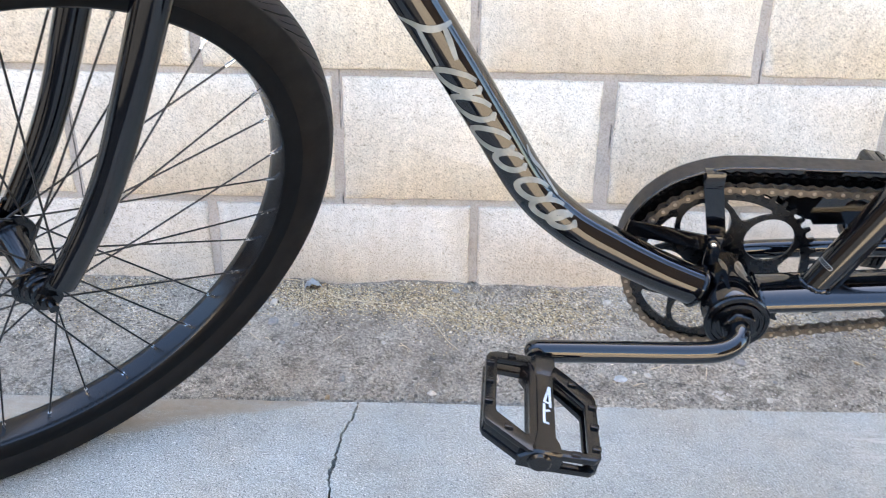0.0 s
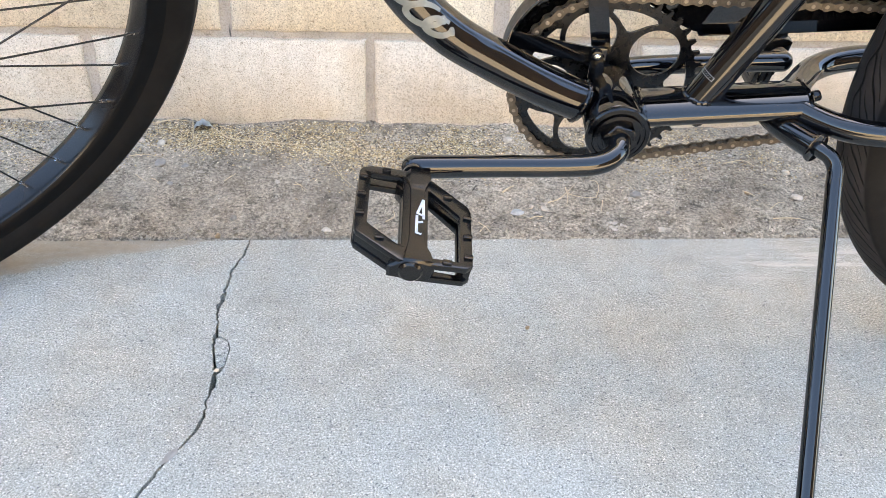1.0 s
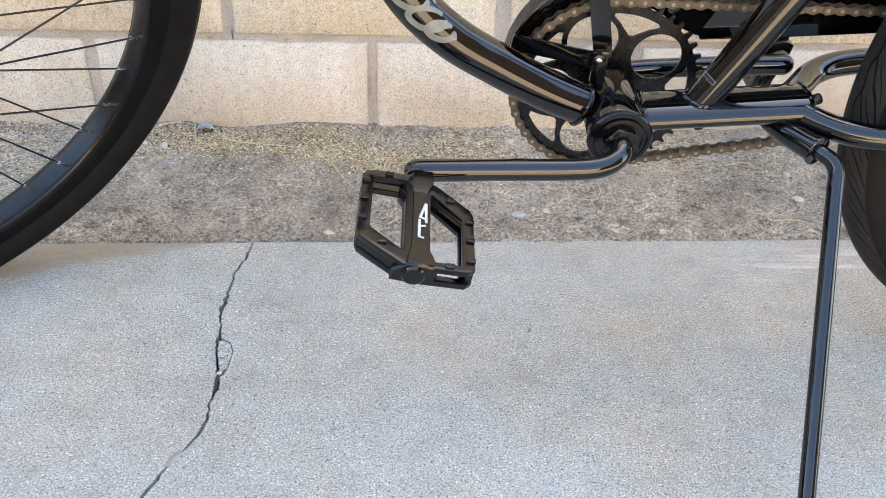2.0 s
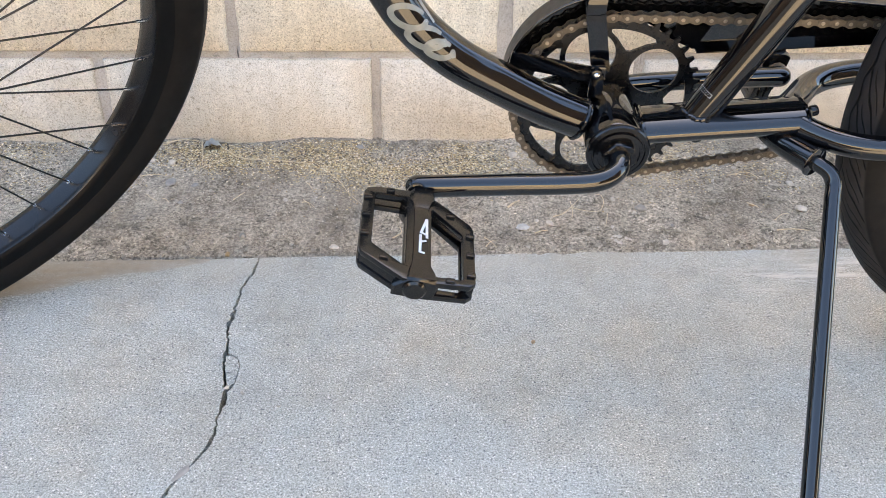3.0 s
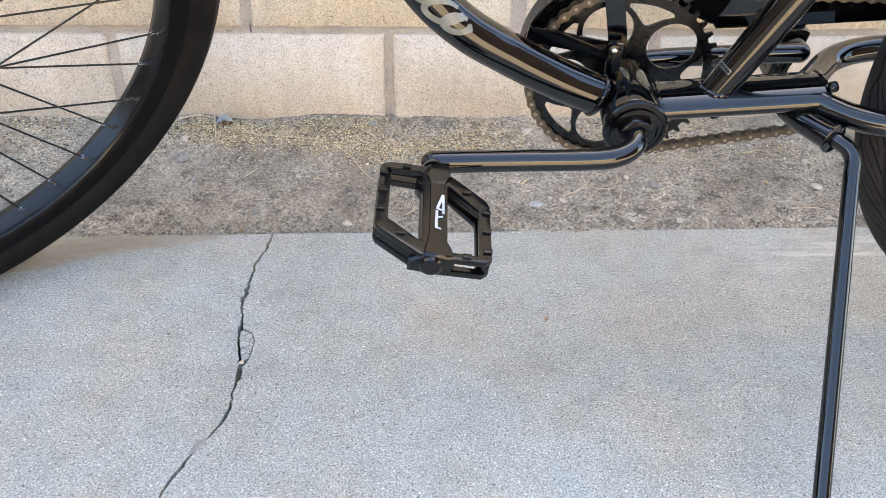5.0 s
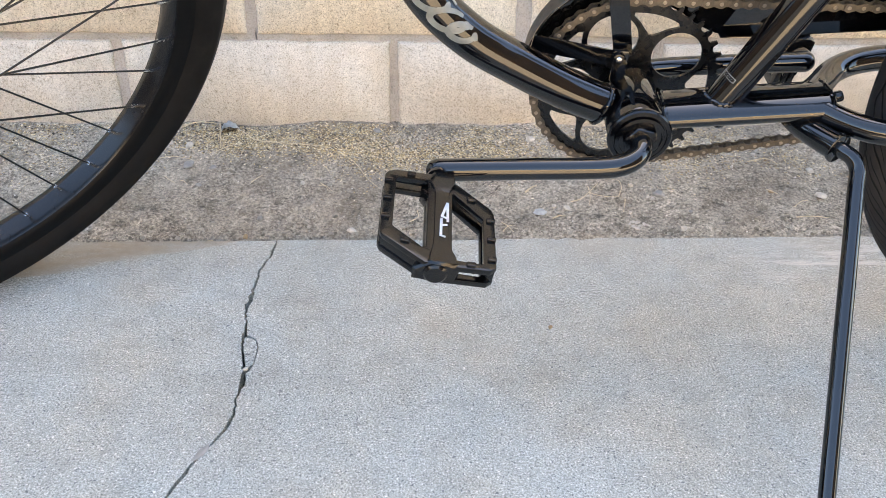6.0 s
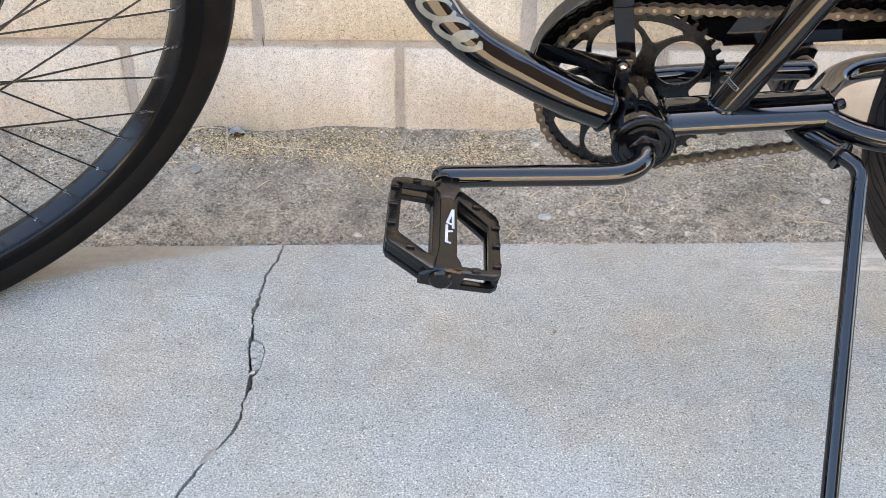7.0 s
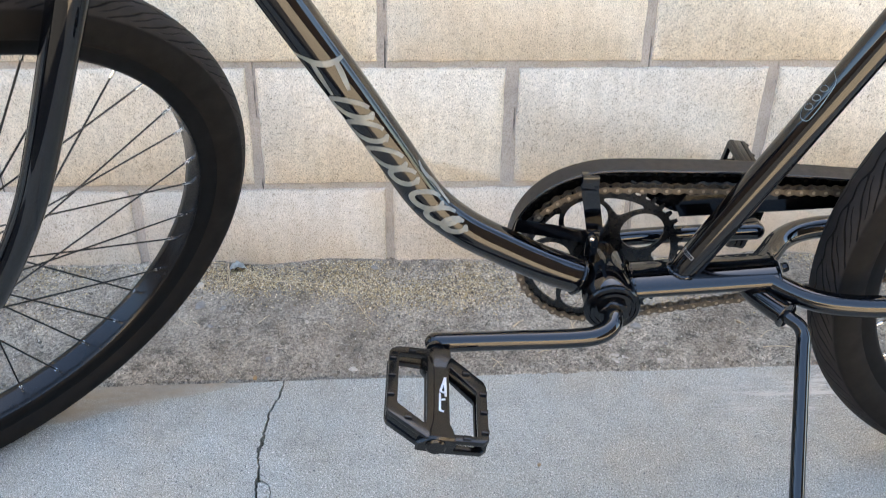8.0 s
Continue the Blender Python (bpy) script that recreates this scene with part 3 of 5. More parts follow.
def lay_blocks(wall):
    rng = random.Random(11)
    made = {}
    for j in range(10):
        z0, z1 = BEDS[j] + 0.0056, BEDS[j + 1] - 0.0056
        for i in range(-10, 10):
            x0, x1 = head(j, i)[1], head(j, i + 1)[0]
            key = (round(x1 - x0, 4), round(z1 - z0, 4), (i * 3 + j * 2) % 5)
            if key not in made:
                made[key] = block_mesh(x1 - x0, z1 - z0, key[2])
            ob = new("block", made[key])
            ob.parent = wall
            ob.color = (*COURSE_TONE[min(j, 2)], 1)
            ob.matrix_local = pose((x0 + x1) / 2, rng.uniform(-0.0012, 0.0012), (z0 + z1) / 2, 0, rng.uniform(-0.10, 0.10), 0)


def build_lane(name, x0, x1, material, label, category):
    """Paving beyond the slab, with a gentle crown."""
    bm = bmesh.new()
    rows = []
    for k in range(24):
        y = -1.0 - 13.1 * k / 23
        rows.append([bm.verts.new((x, y, -0.012 + 0.05 * math.sin(math.pi * k / 23) + 0.006 * fbm(x, y, 0.8, 6.0))) for x in (x0 + (x1 - x0) * i / 12 for i in range(13))])
    for p, q in zip(rows, rows[1:]):
        for i in range(12):
            bm.faces.new((p[i], q[i], q[i + 1], p[i + 1]))
    bmesh.ops.recalc_face_normals(bm, faces=bm.faces)
    return tagged(new(name, mesh_of(name, bm, material)), label, category, kind="structure")


def build_yard_wall():
    bm = bmesh.new()
    box(bm, -30, 30, -14.3, -14.0, -0.05, 4.6, 0.01)
    ob = new("wall_yard", mesh_of("wall_yard", bm, STUCCO))
    return tagged(ob, "plain tan stucco wall in sunlight", "wall", kind="structure")


def build_side_wall(name, x, y, height, label):
    bm = bmesh.new()
    box(bm, x, x + 0.3, -13.996, y, -0.05, height, 0.01)
    return tagged(new(name, mesh_of(name, bm, BROWN_STUCCO)), label, "wall", kind="structure")


build_ground()
build_slab()
# unseen dark ground, added so the seat tube mirrors no bright paving westwards
build_lane("road", -30.0, -0.12, DARK_GROUND, "dark ground added out of view to darken the tubes' reflections", "road")
build_lane("driveway", -0.12, 30.0, DRIVE, "sunlit tan concrete drive beyond the grey slab", "driveway")
WALL = build_block_wall()
build_yard_wall()
# unseen wall, added to hide low sky from the down tube's reflection
build_side_wall("wall_side_east", 6.0, -3.2, 5.4, "plain dark brown wall added out of view, mirrored dark in the tubes")
# added out of view as well: blocks the western horizon in the seat tube
build_side_wall("wall_side_west", -4.8, 0.18, 1.4, "low plain dark brown wall added out of view to darken the seat tube's reflection")


# ---------------------------------------------------------------- bicycle
# Its own axes: x ahead, y to its left (the kickstand side), z up; it leans to the left on its stand.
BIKE = pose(0.777, -0.480, 0, 0, 0, 180 - 3.06) @ pose(0, 0, 0, -9.94)
R_RIM, R_CORE, R_TUBE = 0.2675, 0.3040, 0.0280
R_OUT = R_CORE + R_TUBE
HEAD = radians(65)
STEER_AXIS = Vector((-math.cos(HEAD), 0, math.sin(HEAD)))
AHEAD = Vector((math.sin(HEAD), 0, math.cos(HEAD)))
RAKE = 0.0592
FOOT = Vector((1.1595, 0, 0.3004))
STEERED = Matrix.Translation(FOOT) @ Matrix.Rotation(radians(47.9), 4, STEER_AXIS)
HUB = AHEAD * RAKE
BB = Vector((0.547, 0, 0.281))

bike = thing("bicycle", "glossy black cruiser bicycle leaning on its kickstand before the block wall", "bicycle", BIKE)


def tyre_mesh(bm, seg=240, n=44):
    """Round tyre with a slightly raised tread band."""
    verts = []
    for k in range(seg):
        a = 2 * math.pi * k / seg
        ring = []
        for i in range(n + 1):
            b = radians(-143) + radians(286) * i / n
            r = R_TUBE
            if abs(b) < radians(74):
                r += 0.0006
            rr = R_CORE + r * math.cos(b)
            ring.append(bm.verts.new((rr * math.cos(a), r * math.sin(b) * 1.0, rr * math.sin(a))))
        verts.append(ring)
    for k in range(seg):
        a, b = verts[k], verts[(k + 1) % seg]
        for i in range(n):
            bm.faces.new((a[i], a[i + 1], b[i + 1], b[i]))
    return bm


def rim_mesh(bm):
    prof = [(R_RIM, -0.0150), (R_RIM - 0.0012, -0.008), (R_RIM - 0.0012, 0.008), (R_RIM, 0.0150), (R_RIM + 0.004, 0.0188), (R_RIM + 0.014, 0.0205), (R_RIM + 0.0225, 0.0212), (R_RIM + 0.024, 0.0200),
            (R_RIM + 0.024, 0.0180), (R_RIM + 0.010, 0.0165), (R_RIM + 0.010, -0.0165), (R_RIM + 0.024, -0.0180), (R_RIM + 0.024, -0.0200), (R_RIM + 0.0225, -0.0212), (R_RIM + 0.014, -0.0205), (R_RIM + 0.004, -0.0188)]
    lathe(bm, prof, 160, closed=True)
    for f in bm.faces:
        f.material_index = 1 if abs(f.calc_center_median().y) > 0.0165 else 0
    return bm


def hub_mesh(bm, wide=0.033):
    prof = [(0.0045, -0.066), (0.0045, -0.058), (0.0085, -0.0575), (0.0085, -0.050), (0.006, -0.0495), (0.012, -0.046), (0.0125, -0.042), (0.016, -0.0415), (0.0165, -0.039), (0.018, -0.0385), (0.0185, -wide - 0.0018), (0.0235, -wide - 0.0015), (0.0240, -wide),
            (0.0235, -wide + 0.0020), (0.0165, -wide + 0.0025), (0.0125, -wide + 0.010)]
    prof += [(r, -y) for r, y in prof[::-1]]
    return lathe(bm, prof, 40)


def spoke_mesh(bm, ang, k, wide=0.033):
    """One spoke from the hub flange to its bright nipple in the rim."""
    left = k % 2 == 0
    sign = 1 if (k // 2) % 2 == 0 else -1
    h = ang + radians(60) * sign
    y = wide * (1 if left else -1)
    a = Vector((0.0205 * math.cos(h), y + (0.0015 if sign > 0 else -0.0015), 0.0205 * math.sin(h)))
    b = Vector((R_RIM * math.cos(ang), 0.0022 * (1 if left else -1), R_RIM * math.sin(ang)))
    d = (b - a).normalized()
    tube(bm, [a, a + d * 0.05, b - d * 0.011], 0.00105, 6)
    tube(bm, [b - d * 0.0125, b - d * 0.0035, b - d * 0.003, b + d * 0.004], 0.0019, 8, mat=1)
    return bm


def build_wheel(name, label, m, phase, hub_part):
    rim = part(name, rim_mesh(bmesh.new()), (RIM, RIM_SIDE), bike, label, m)
    part("tyre", tyre_mesh(bmesh.new()), TYRE, rim, "black street tyre with curved tread cuts")
    part("hub", hub_mesh(bmesh.new()), hub_part, rim, "black hub with stepped cones")
    for k in range(36):
        part("spoke", spoke_mesh(bmesh.new(), radians(phase - 10.0 * k), k), (SPOKE, STEEL), rim)
    bm = bmesh.new()
    tube(bm, [(-(R_RIM - 0.002), 0, 0.0), (-(R_RIM - 0.03), 0, 0.0), (-(R_RIM - 0.034), 0, 0.0)], lambda t: 0.0042 if t < 0.9 else 0.002, 12)
    bmesh.ops.rotate(bm, verts=bm.verts, cent=(0, 0, 0), matrix=Matrix.Rotation(radians(95), 3, "Y"))
    part("valve", bm, SATIN, rim)
    return rim


build_wheel("front_wheel", "black spoked wheel turned towards the open side", STEERED @ Matrix.Translation(HUB), -139.25, SATIN)
build_wheel("rear_wheel", "black spoked rear wheel", Matrix.Translation((0, 0, R_OUT)), -95.0, SATIN)

# frame tubes
DOWN = smooth_path([(0.953, 0, 0.742), (0.905, 0, 0.664), (0.856, 0, 0.583), (0.806, 0, 0.503), (0.772, 0, 0.447), (0.7365, 0, 0.389), (0.7005, 0, 0.354), (0.660, 0, 0.3295), (0.617, 0, 0.307), (0.575, 0, 0.289)], 10)
R_DOWN = 0.0190
down = part("down_tube", tube(bmesh.new(), DOWN, R_DOWN, 40), PAINT, bike, "glossy black swept down tube")
R_SEAT = 0.0151
SEAT_A, SEAT_B = Vector((0.477, 0, 0.281)), Vector((0.2266, 0, 0.81))
seat_tube = part("seat_tube", tube(bmesh.new(), [SEAT_A.lerp(SEAT_B, 0.016 + 0.984 * k / 6) for k in range(7)], R_SEAT, 32), PAINT, bike)
# the lower tube is pressed into a flat oval, wider than it is high
LOW_A, LOW_B, LOW_W, LOW_H = Vector((0.540, 0, 0.2835)), Vector((0.3745, 0, 0.3000)), 0.0262, 0.0127
part("bottom_tube", tube(bmesh.new(), [LOW_A.lerp(LOW_B, k / 8) for k in range(9)], LOW_W, 48, flat=LOW_H / LOW_W), PAINT, bike, "glossy black flattened oval lower tube")
for y in (1, -1):
    wide = 0.0 if y > 0 else 0.012
    stay = smooth_path([(0.386, 0.010 * y, 0.2985), (0.368, (0.026 + 0.5 * wide) * y, 0.2965), (0.346, (0.045 + wide) * y, 0.298), (0.315, (0.056 + 1.3 * wide) * y, 0.301), (0.27, (0.060 + 1.3 * wide) * y, 0.304), (0.15, (0.064 + 0.6 * wide) * y, 0.312), (0.0, 0.068 * y, 0.330)], 8)
    part("chainstay", tube(bmesh.new(), stay, 0.0112 if y > 0 else 0.0125, 24), PAINT, bike)
    top = smooth_path([(0.278, 0.016 * y, 0.712), (0.24, 0.045 * y, 0.66), (0.20, 0.058 * y, 0.60), (0.10, 0.064 * y, 0.46), (0.0, 0.068 * y, 0.335)], 8)
    part("seatstay", tube(bmesh.new(), top, 0.0085, 20), PAINT, bike)
part("head_tube", tube(bmesh.new(), [FOOT + STEER_AXIS * h for h in (0.405, 0.42, 0.50, 0.56, 0.575)], lambda t: 0.021 if 0.1 < t < 0.9 else 0.023, 32), PAINT, bike)


def weld(name, centre, axis, r, parent, flat=1.0):
    """A rippled weld bead round a tube's end."""
    bm = bmesh.new()
    along = Vector(axis).normalized()
    side = Vector((0, 1, 0))
    up = along.cross(side).normalized()
    rng = random.Random(3)
    loop = []
    for k in range(61):
        a = 2 * math.pi * k / 60
        q = r * (1 + 0.010 * math.sin(9 * a) + rng.uniform(-0.010, 0.010))
        loop.append(Vector(centre) + along * rng.uniform(-0.0006, 0.0006) + side * q * math.cos(a) + up * flat * q * math.sin(a))
    loop[-1] = loop[0]
    tube(bm, loop, 0.0019, 8, caps=False)
    return part(name, bm, PAINT, parent)


# bottom bracket
bm = bmesh.new()
lathe(bm, [(0.0262, -0.0345), (0.0268, -0.0335), (0.0268, 0.0355), (0.0262, 0.0365)], 56, centre=BB)
shell = part("bottom_bracket", bm, PAINT, bike, "black bottom bracket shell")
bm = bmesh.new()
lathe(bm, [(0.0285, 0.0365), (0.0288, 0.0375), (0.0288, 0.0405), (0.0275, 0.0420), (0.0240, 0.0424), (0.0236, 0.0410), (0.0225, 0.0410), (0.0222, 0.0440), (0.0190, 0.0444), (0.0188, 0.0430), (0.0178, 0.0430)], 56, centre=BB)
part("bearing_cup", bm, SATIN, shell)
bm = bmesh.new()
hexa = [(BB.x + 0.0165 * math.cos(radians(60 * k + 12)), BB.z + 0.0165 * math.sin(radians(60 * k + 12))) for k in range(6)]
plate(bm, hexa, [], 0.043, 0.0505)
bmesh.ops.bevel(bm, geom=bm.edges[:], offset=0.0008, segments=1, affect="EDGES")
part("lock_nut", bm, SATIN, shell)
weld("weld_bead", (0.578, 0, 0.2905), DOWN[-1] - DOWN[-4], 0.0192, shell)
weld("weld_bead", (0.5215, 0, 0.2853), LOW_B - LOW_A, LOW_W + 0.0002, shell, LOW_H / LOW_W)
# the seat tube's bead follows the saddle where the two tubes meet
low_dir = (LOW_B - LOW_A).normalized()
axis = (SEAT_B - SEAT_A).normalized()
across = axis.cross(Vector((0, 1, 0)))
rng = random.Random(8)
loop = []
for k in range(73):
    a = 2 * math.pi * k / 72
    q = SEAT_A + (R_SEAT + 0.0006) * (math.cos(a) * across + math.sin(a) * Vector((0, 1, 0)))
    for step in range(400):
        v = q - LOW_A
        v = v - low_dir * v.dot(low_dir)
        if math.hypot(v.y / (LOW_W + 0.0004), v.z / (LOW_H + 0.0004)) > 1.0:
            break
        q = q + axis * 0.0002
    loop.append(q + Vector([rng.uniform(-0.0006, 0.0006) for _ in range(3)]))
loop[-1] = loop[0]
part("weld_bead", tube(bmesh.new(), loop, 0.0020, 8, caps=False), PAINT, seat_tube)
weld("weld_bead", LOW_B, LOW_B - LOW_A, LOW_W + 0.0002, bike, LOW_H / LOW_W)

# one-piece crank
def crank_arm(pts):
    """An even bent arm that closes in a round dome past the pedal's eye."""
    path = smooth_path(pts, 8)
    n = len(path)
    way = (path[-1] - path[-3]).normalized()
    radii = [0.0097 + 0.0006 * max(0.0, (i - n + 9) / 8) for i in range(n)]
    for k in range(1, 11):
        a = radians(8.9 * k)
        path.append(path[n - 1] + way * 0.0108 * math.sin(a))
        radii.append(0.0103 * math.cos(a))
    return tube(bmesh.new(), path, lambda t: radii[round(t * (len(radii) - 1))], 24)


LEFT_END, RIGHT_END = Vector((0.726, 0.078, 0.268)), Vector((0.368, -0.078, 0.294))
cr = [(BB.x, -0.02, BB.z), (BB.x, 0.03, BB.z), (BB.x, 0.050, BB.z), (BB.x + 0.0045, 0.0635, BB.z - 0.003), (BB.x + 0.019, 0.0725, BB.z - 0.0065), (BB.x + 0.045, 0.0755, BB.z - 0.0085), (0.66, 0.077, 0.2705), LEFT_END]
crank = part("crank", crank_arm(cr), PAINT, bike, "glossy black one-piece bent steel crank")
cl = [(BB.x, -0.02, BB.z), (BB.x, -0.045, BB.z), (BB.x - 0.004, -0.066, BB.z), (BB.x - 0.018, -0.074, BB.z + 0.001), (BB.x - 0.05, -0.077, BB.z + 0.004), (0.43, -0.078, 0.290), RIGHT_END]
part("crank_arm", crank_arm(cl), PAINT, crank)
for e, s in ((LEFT_END, 1), (RIGHT_END, -1)):
    bm = bmesh.new()
    lathe(bm, [(0.0080, 0.004 * s), (0.0094, 0.0090 * s), (0.0094, 0.0112 * s), (0.0084, 0.0118 * s)], 28, centre=e)
    part("pedal_eye", bm, PAINT, crank)


def build_pedal(m, label):
    """A skewed open platform with a central spine; axle along y, y = 0 at the crank."""
    t = 0.0095
    ring = [(0.0, 0.009), (0.036, 0.0105), (0.0432, 0.0135), (0.0458, 0.0185), (0.0458, 0.0870), (0.0435, 0.0925), (0.010, 0.1165), (-0.006, 0.1175), (-0.041, 0.1160), (-0.0460, 0.1115), (-0.0460, 0.050), (-0.0435, 0.0435), (-0.016, 0.0185)]
    front = [(0.0110, 0.0190), (0.0355, 0.0195), (0.0362, 0.0205), (0.0362, 0.0795), (0.0350, 0.0818), (0.0120, 0.1000), (0.0095, 0.0990), (0.0095, 0.0210)]
    back = [(-0.0120, 0.0305), (-0.0355, 0.0560), (-0.0365, 0.0580), (-0.0358, 0.1080), (-0.0345, 0.1095), (-0.0135, 0.1095), (-0.0112, 0.1075), (-0.0110, 0.0320)]

    def shaped(bm):
        for v in bm.verts:
            v.co = (v.co.x, v.co.z, v.co.y)
        bmesh.ops.recalc_face_normals(bm, faces=bm.faces)
        sharp = [e for e in bm.edges if len(e.link_faces) == 2 and e.calc_face_angle(0) > 0.6]
        bmesh.ops.bevel(bm, geom=sharp, offset=0.0012, segments=2, affect="EDGES", profile=0.6)
        return bm

    body = part("pedal", shaped(plate(bmesh.new(), ring, [front, back], t - 0.0055, t)), PEDAL, bike, label, m)
    part("lower_frame", shaped(plate(bmesh.new(), ring, [front, back], -t, -t + 0.0055)), PEDAL, body)
    bm = bmesh.new()
    box(bm, 0.008, 0.041, 0.0125, 0.0150, -0.0010, t - 0.002, 0.0006)
    part("inner_wall", bm, PEDAL, body)
    bm = bmesh.new()
    box(bm, -0.0185, 0.0185, -0.0012, 0.0012, -t + 0.003, t - 0.003, 0.0006)
    way = Vector((0.0435, 0.0912, 0)) - Vector((0.013, 0.1132, 0))
    part("outer_wall", bm, PEDAL, body, "", Matrix.Translation((0.0282, 0.1005, 0)) @ Matrix.Rotation(math.atan2(way.y, way.x), 4, "Z"))
    for x, y0, y1 in ((0.0425, 0.017, 0.089), (-0.0425, 0.046, 0.113)):
        bm = bmesh.new()
        box(bm, x - 0.0027, x + 0.0027, y0, y1, -t + 0.003, t - 0.003, 0.001)
        part("side_bar", bm, PEDAL, body)
    # spine: a bevelled bar over the axle, with a boss at the inner end and a cap at the outer
    bm = bmesh.new()
    sect = [(-0.0100, -0.0105), (0.0100, -0.0105), (0.0104, 0.0015), (0.0034, 0.0122), (-0.0088, 0.0122), (-0.0106, 0.0070)]
    rows = []
    for y, k, h in ((0.009, 0.9, 0.8), (0.0105, 1.30, 1.10), (0.021, 1.36, 1.12), (0.031, 0.95, 0.90), (0.036, 0.88, 0.86), (0.084, 0.88, 0.86), (0.096, 0.98, 0.86), (0.106, 1.5, 0.88), (0.1155, 1.7, 0.90), (0.1175, 1.5, 0.75)):
        rows.append([bm.verts.new((x * k, y, z * h)) for x, z in sect])
    for a, b in zip(rows, rows[1:]):
        for i in range(6):
            bm.faces.new((a[i], a[(i + 1) % 6], b[(i + 1) % 6], b[i]))
    bm.faces.new(rows[0][::-1])
    bm.faces.new(rows[-1])
    part("spine", bm, PEDAL, body)
    part("axle", tube(bmesh.new(), [(0, -0.004, 0), (0, 0.010, 0), (0, 0.013, 0)], 0.0075, 20), SATIN, body)
    bm = bmesh.new()
    lathe(bm, [(0.0092, 0.1150), (0.0094, 0.1185), (0.0076, 0.1200), (0.003, 0.1200)], 24)
    part("end_cap", bm, PEDAL, body)
    for x, y in ((0.0425, 0.027), (0.0425, 0.049), (0.0425, 0.072), (-0.0425, 0.059), (-0.0425, 0.081), (-0.0425, 0.104), (0.024, 0.0145), (0.026, 0.0965), (-0.027, 0.0365), (-0.026, 0.1130)):
        bm = bmesh.new()
        box(bm, x - 0.0035, x + 0.0035, y - 0.0022, y + 0.0022, t - 0.001, t + 0.0021, 0.0008)
        part("grip_stud", bm, PEDAL, body)
    # the maker's mark: a white slanted frame and bracket
    for pts in ([(-0.0068, 0.0462), (-0.0024, 0.0630), (-0.0068, 0.0650)], [(-0.0069, 0.0465), (-0.0072, 0.0685)], [(-0.0020, 0.0660), (-0.0018, 0.0858), (-0.0050, 0.0868)], [(-0.0022, 0.0738), (-0.0062, 0.0725)]):
        bm = bmesh.new()
        z = 0.0122 * 0.86 + 0.0004
        for (xa, ya), (xb, yb) in zip(pts, pts[1:]):
            d = Vector((xb - xa, yb - ya, 0)).normalized()
            n = Vector((-d.y, d.x, 0)) * 0.0011
            a, b = Vector((xa, ya, z)) - d * 0.0007, Vector((xb, yb, z)) + d * 0.0007
            f = bm.faces.new([bm.verts.new(p) for p in (a - n, b - n, b + n, a + n)])
            bmesh.ops.extrude_face_region(bm, geom=[f])
            z += 0.00005
        part("white_mark", bm, PRINT, body, smooth=False)
    return body


build_pedal(pose(*(LEFT_END + Vector((0, 0.010, 0))), 0, -10, 0), "matt black open platform pedal with a white mark")
build_pedal(pose(*(RIGHT_END + Vector((0, -0.010, 0))), 0, 0, 180) @ pose(0, 0, 0, 0, 97, 0), "matt black platform pedal standing on edge")

# chainring and chain
RING_Y, R_CHAIN, TEETH, LINK = -0.0455, 0.0892, 44, 0.0127
bm = bmesh.new()
outline = []
for k in range(TEETH):
    a = 2 * math.pi * k / TEETH
    for da, r in ((-0.5, 0.0852), (-0.22, 0.0862), (-0.09, 0.0918), (0.09, 0.0918), (0.22, 0.0862)):
        q = a + da * 2 * math.pi / TEETH
        outline.append((BB.x + r * math.cos(q), BB.z + r * math.sin(q)))
holes = [circle(BB.x + 0.0545 * math.cos(radians(a)), BB.z + 0.0545 * math.sin(radians(a)), 0.0235) for a in (140, 212, 284, 356, 68)]
for a in (104, 176, 248, 320, 32):
    loop = [(0.0775, d) for d in range(-17, 18, 4)] + [(0.0745, 17.5), (0.0680, 12.0), (0.0610, 6.5), (0.0570, 2.0), (0.0570, -2.0), (0.0610, -6.5), (0.0680, -12.0), (0.0745, -17.5)]
    holes.append([(BB.x + r * math.cos(radians(a + d)), BB.z + r * math.sin(radians(a + d))) for r, d in loop])
plate(bm, outline, holes, RING_Y - 0.0014, RING_Y + 0.0014)
ring = part("chainring", bm, RING, bike, "black toothed chainring with round cut-outs")
bm = bmesh.new()
lathe(bm, [(0.019, RING_Y - 0.004), (0.022, RING_Y), (0.019, RING_Y + 0.008)], 32, centre=(BB.x, 0, BB.z))
part("chainring_boss", bm, SATIN, ring)
COG = Vector((0, RING_Y, R_OUT))
R_COG = 0.0364
bm = bmesh.new()
plate(bm, circle(COG.x, COG.z, R_COG - 0.003, 48), [], RING_Y - 0.0012, RING_Y + 0.0012)
part("rear_cog", bm, RING, bike)


def chain_path():
    """Points one link apart round chainring and cog."""
    d = math.dist((BB.x, BB.z), (COG.x, COG.z))
    tilt = math.atan2(BB.z - COG.z, BB.x - COG.x)
    lean = math.asin((R_CHAIN - R_COG) / d)
    up, dn = tilt + math.pi / 2 + lean, tilt - math.pi / 2 - lean
    pts = []
    for c, r, a0, a1 in ((COG, R_COG, dn + 2 * math.pi, up), (BB, R_CHAIN, up, dn)):
        steps = 240
        for k in range(steps + 1):
            a = a0 + (a1 - a0) * k / steps
            pts.append((c.x + r * math.cos(a), c.z + r * math.sin(a)))
    pts.append(pts[0])
    out, left = [], 0.0
    for (xa, za), (xb, zb) in zip(pts, pts[1:]):
        seg = math.dist((xa, za), (xb, zb))
        while left < seg:
            t = left / seg
            out.append((xa + (xb - xa) * t, za + (zb - za) * t))
            left += LINK
        left -= seg
    return out


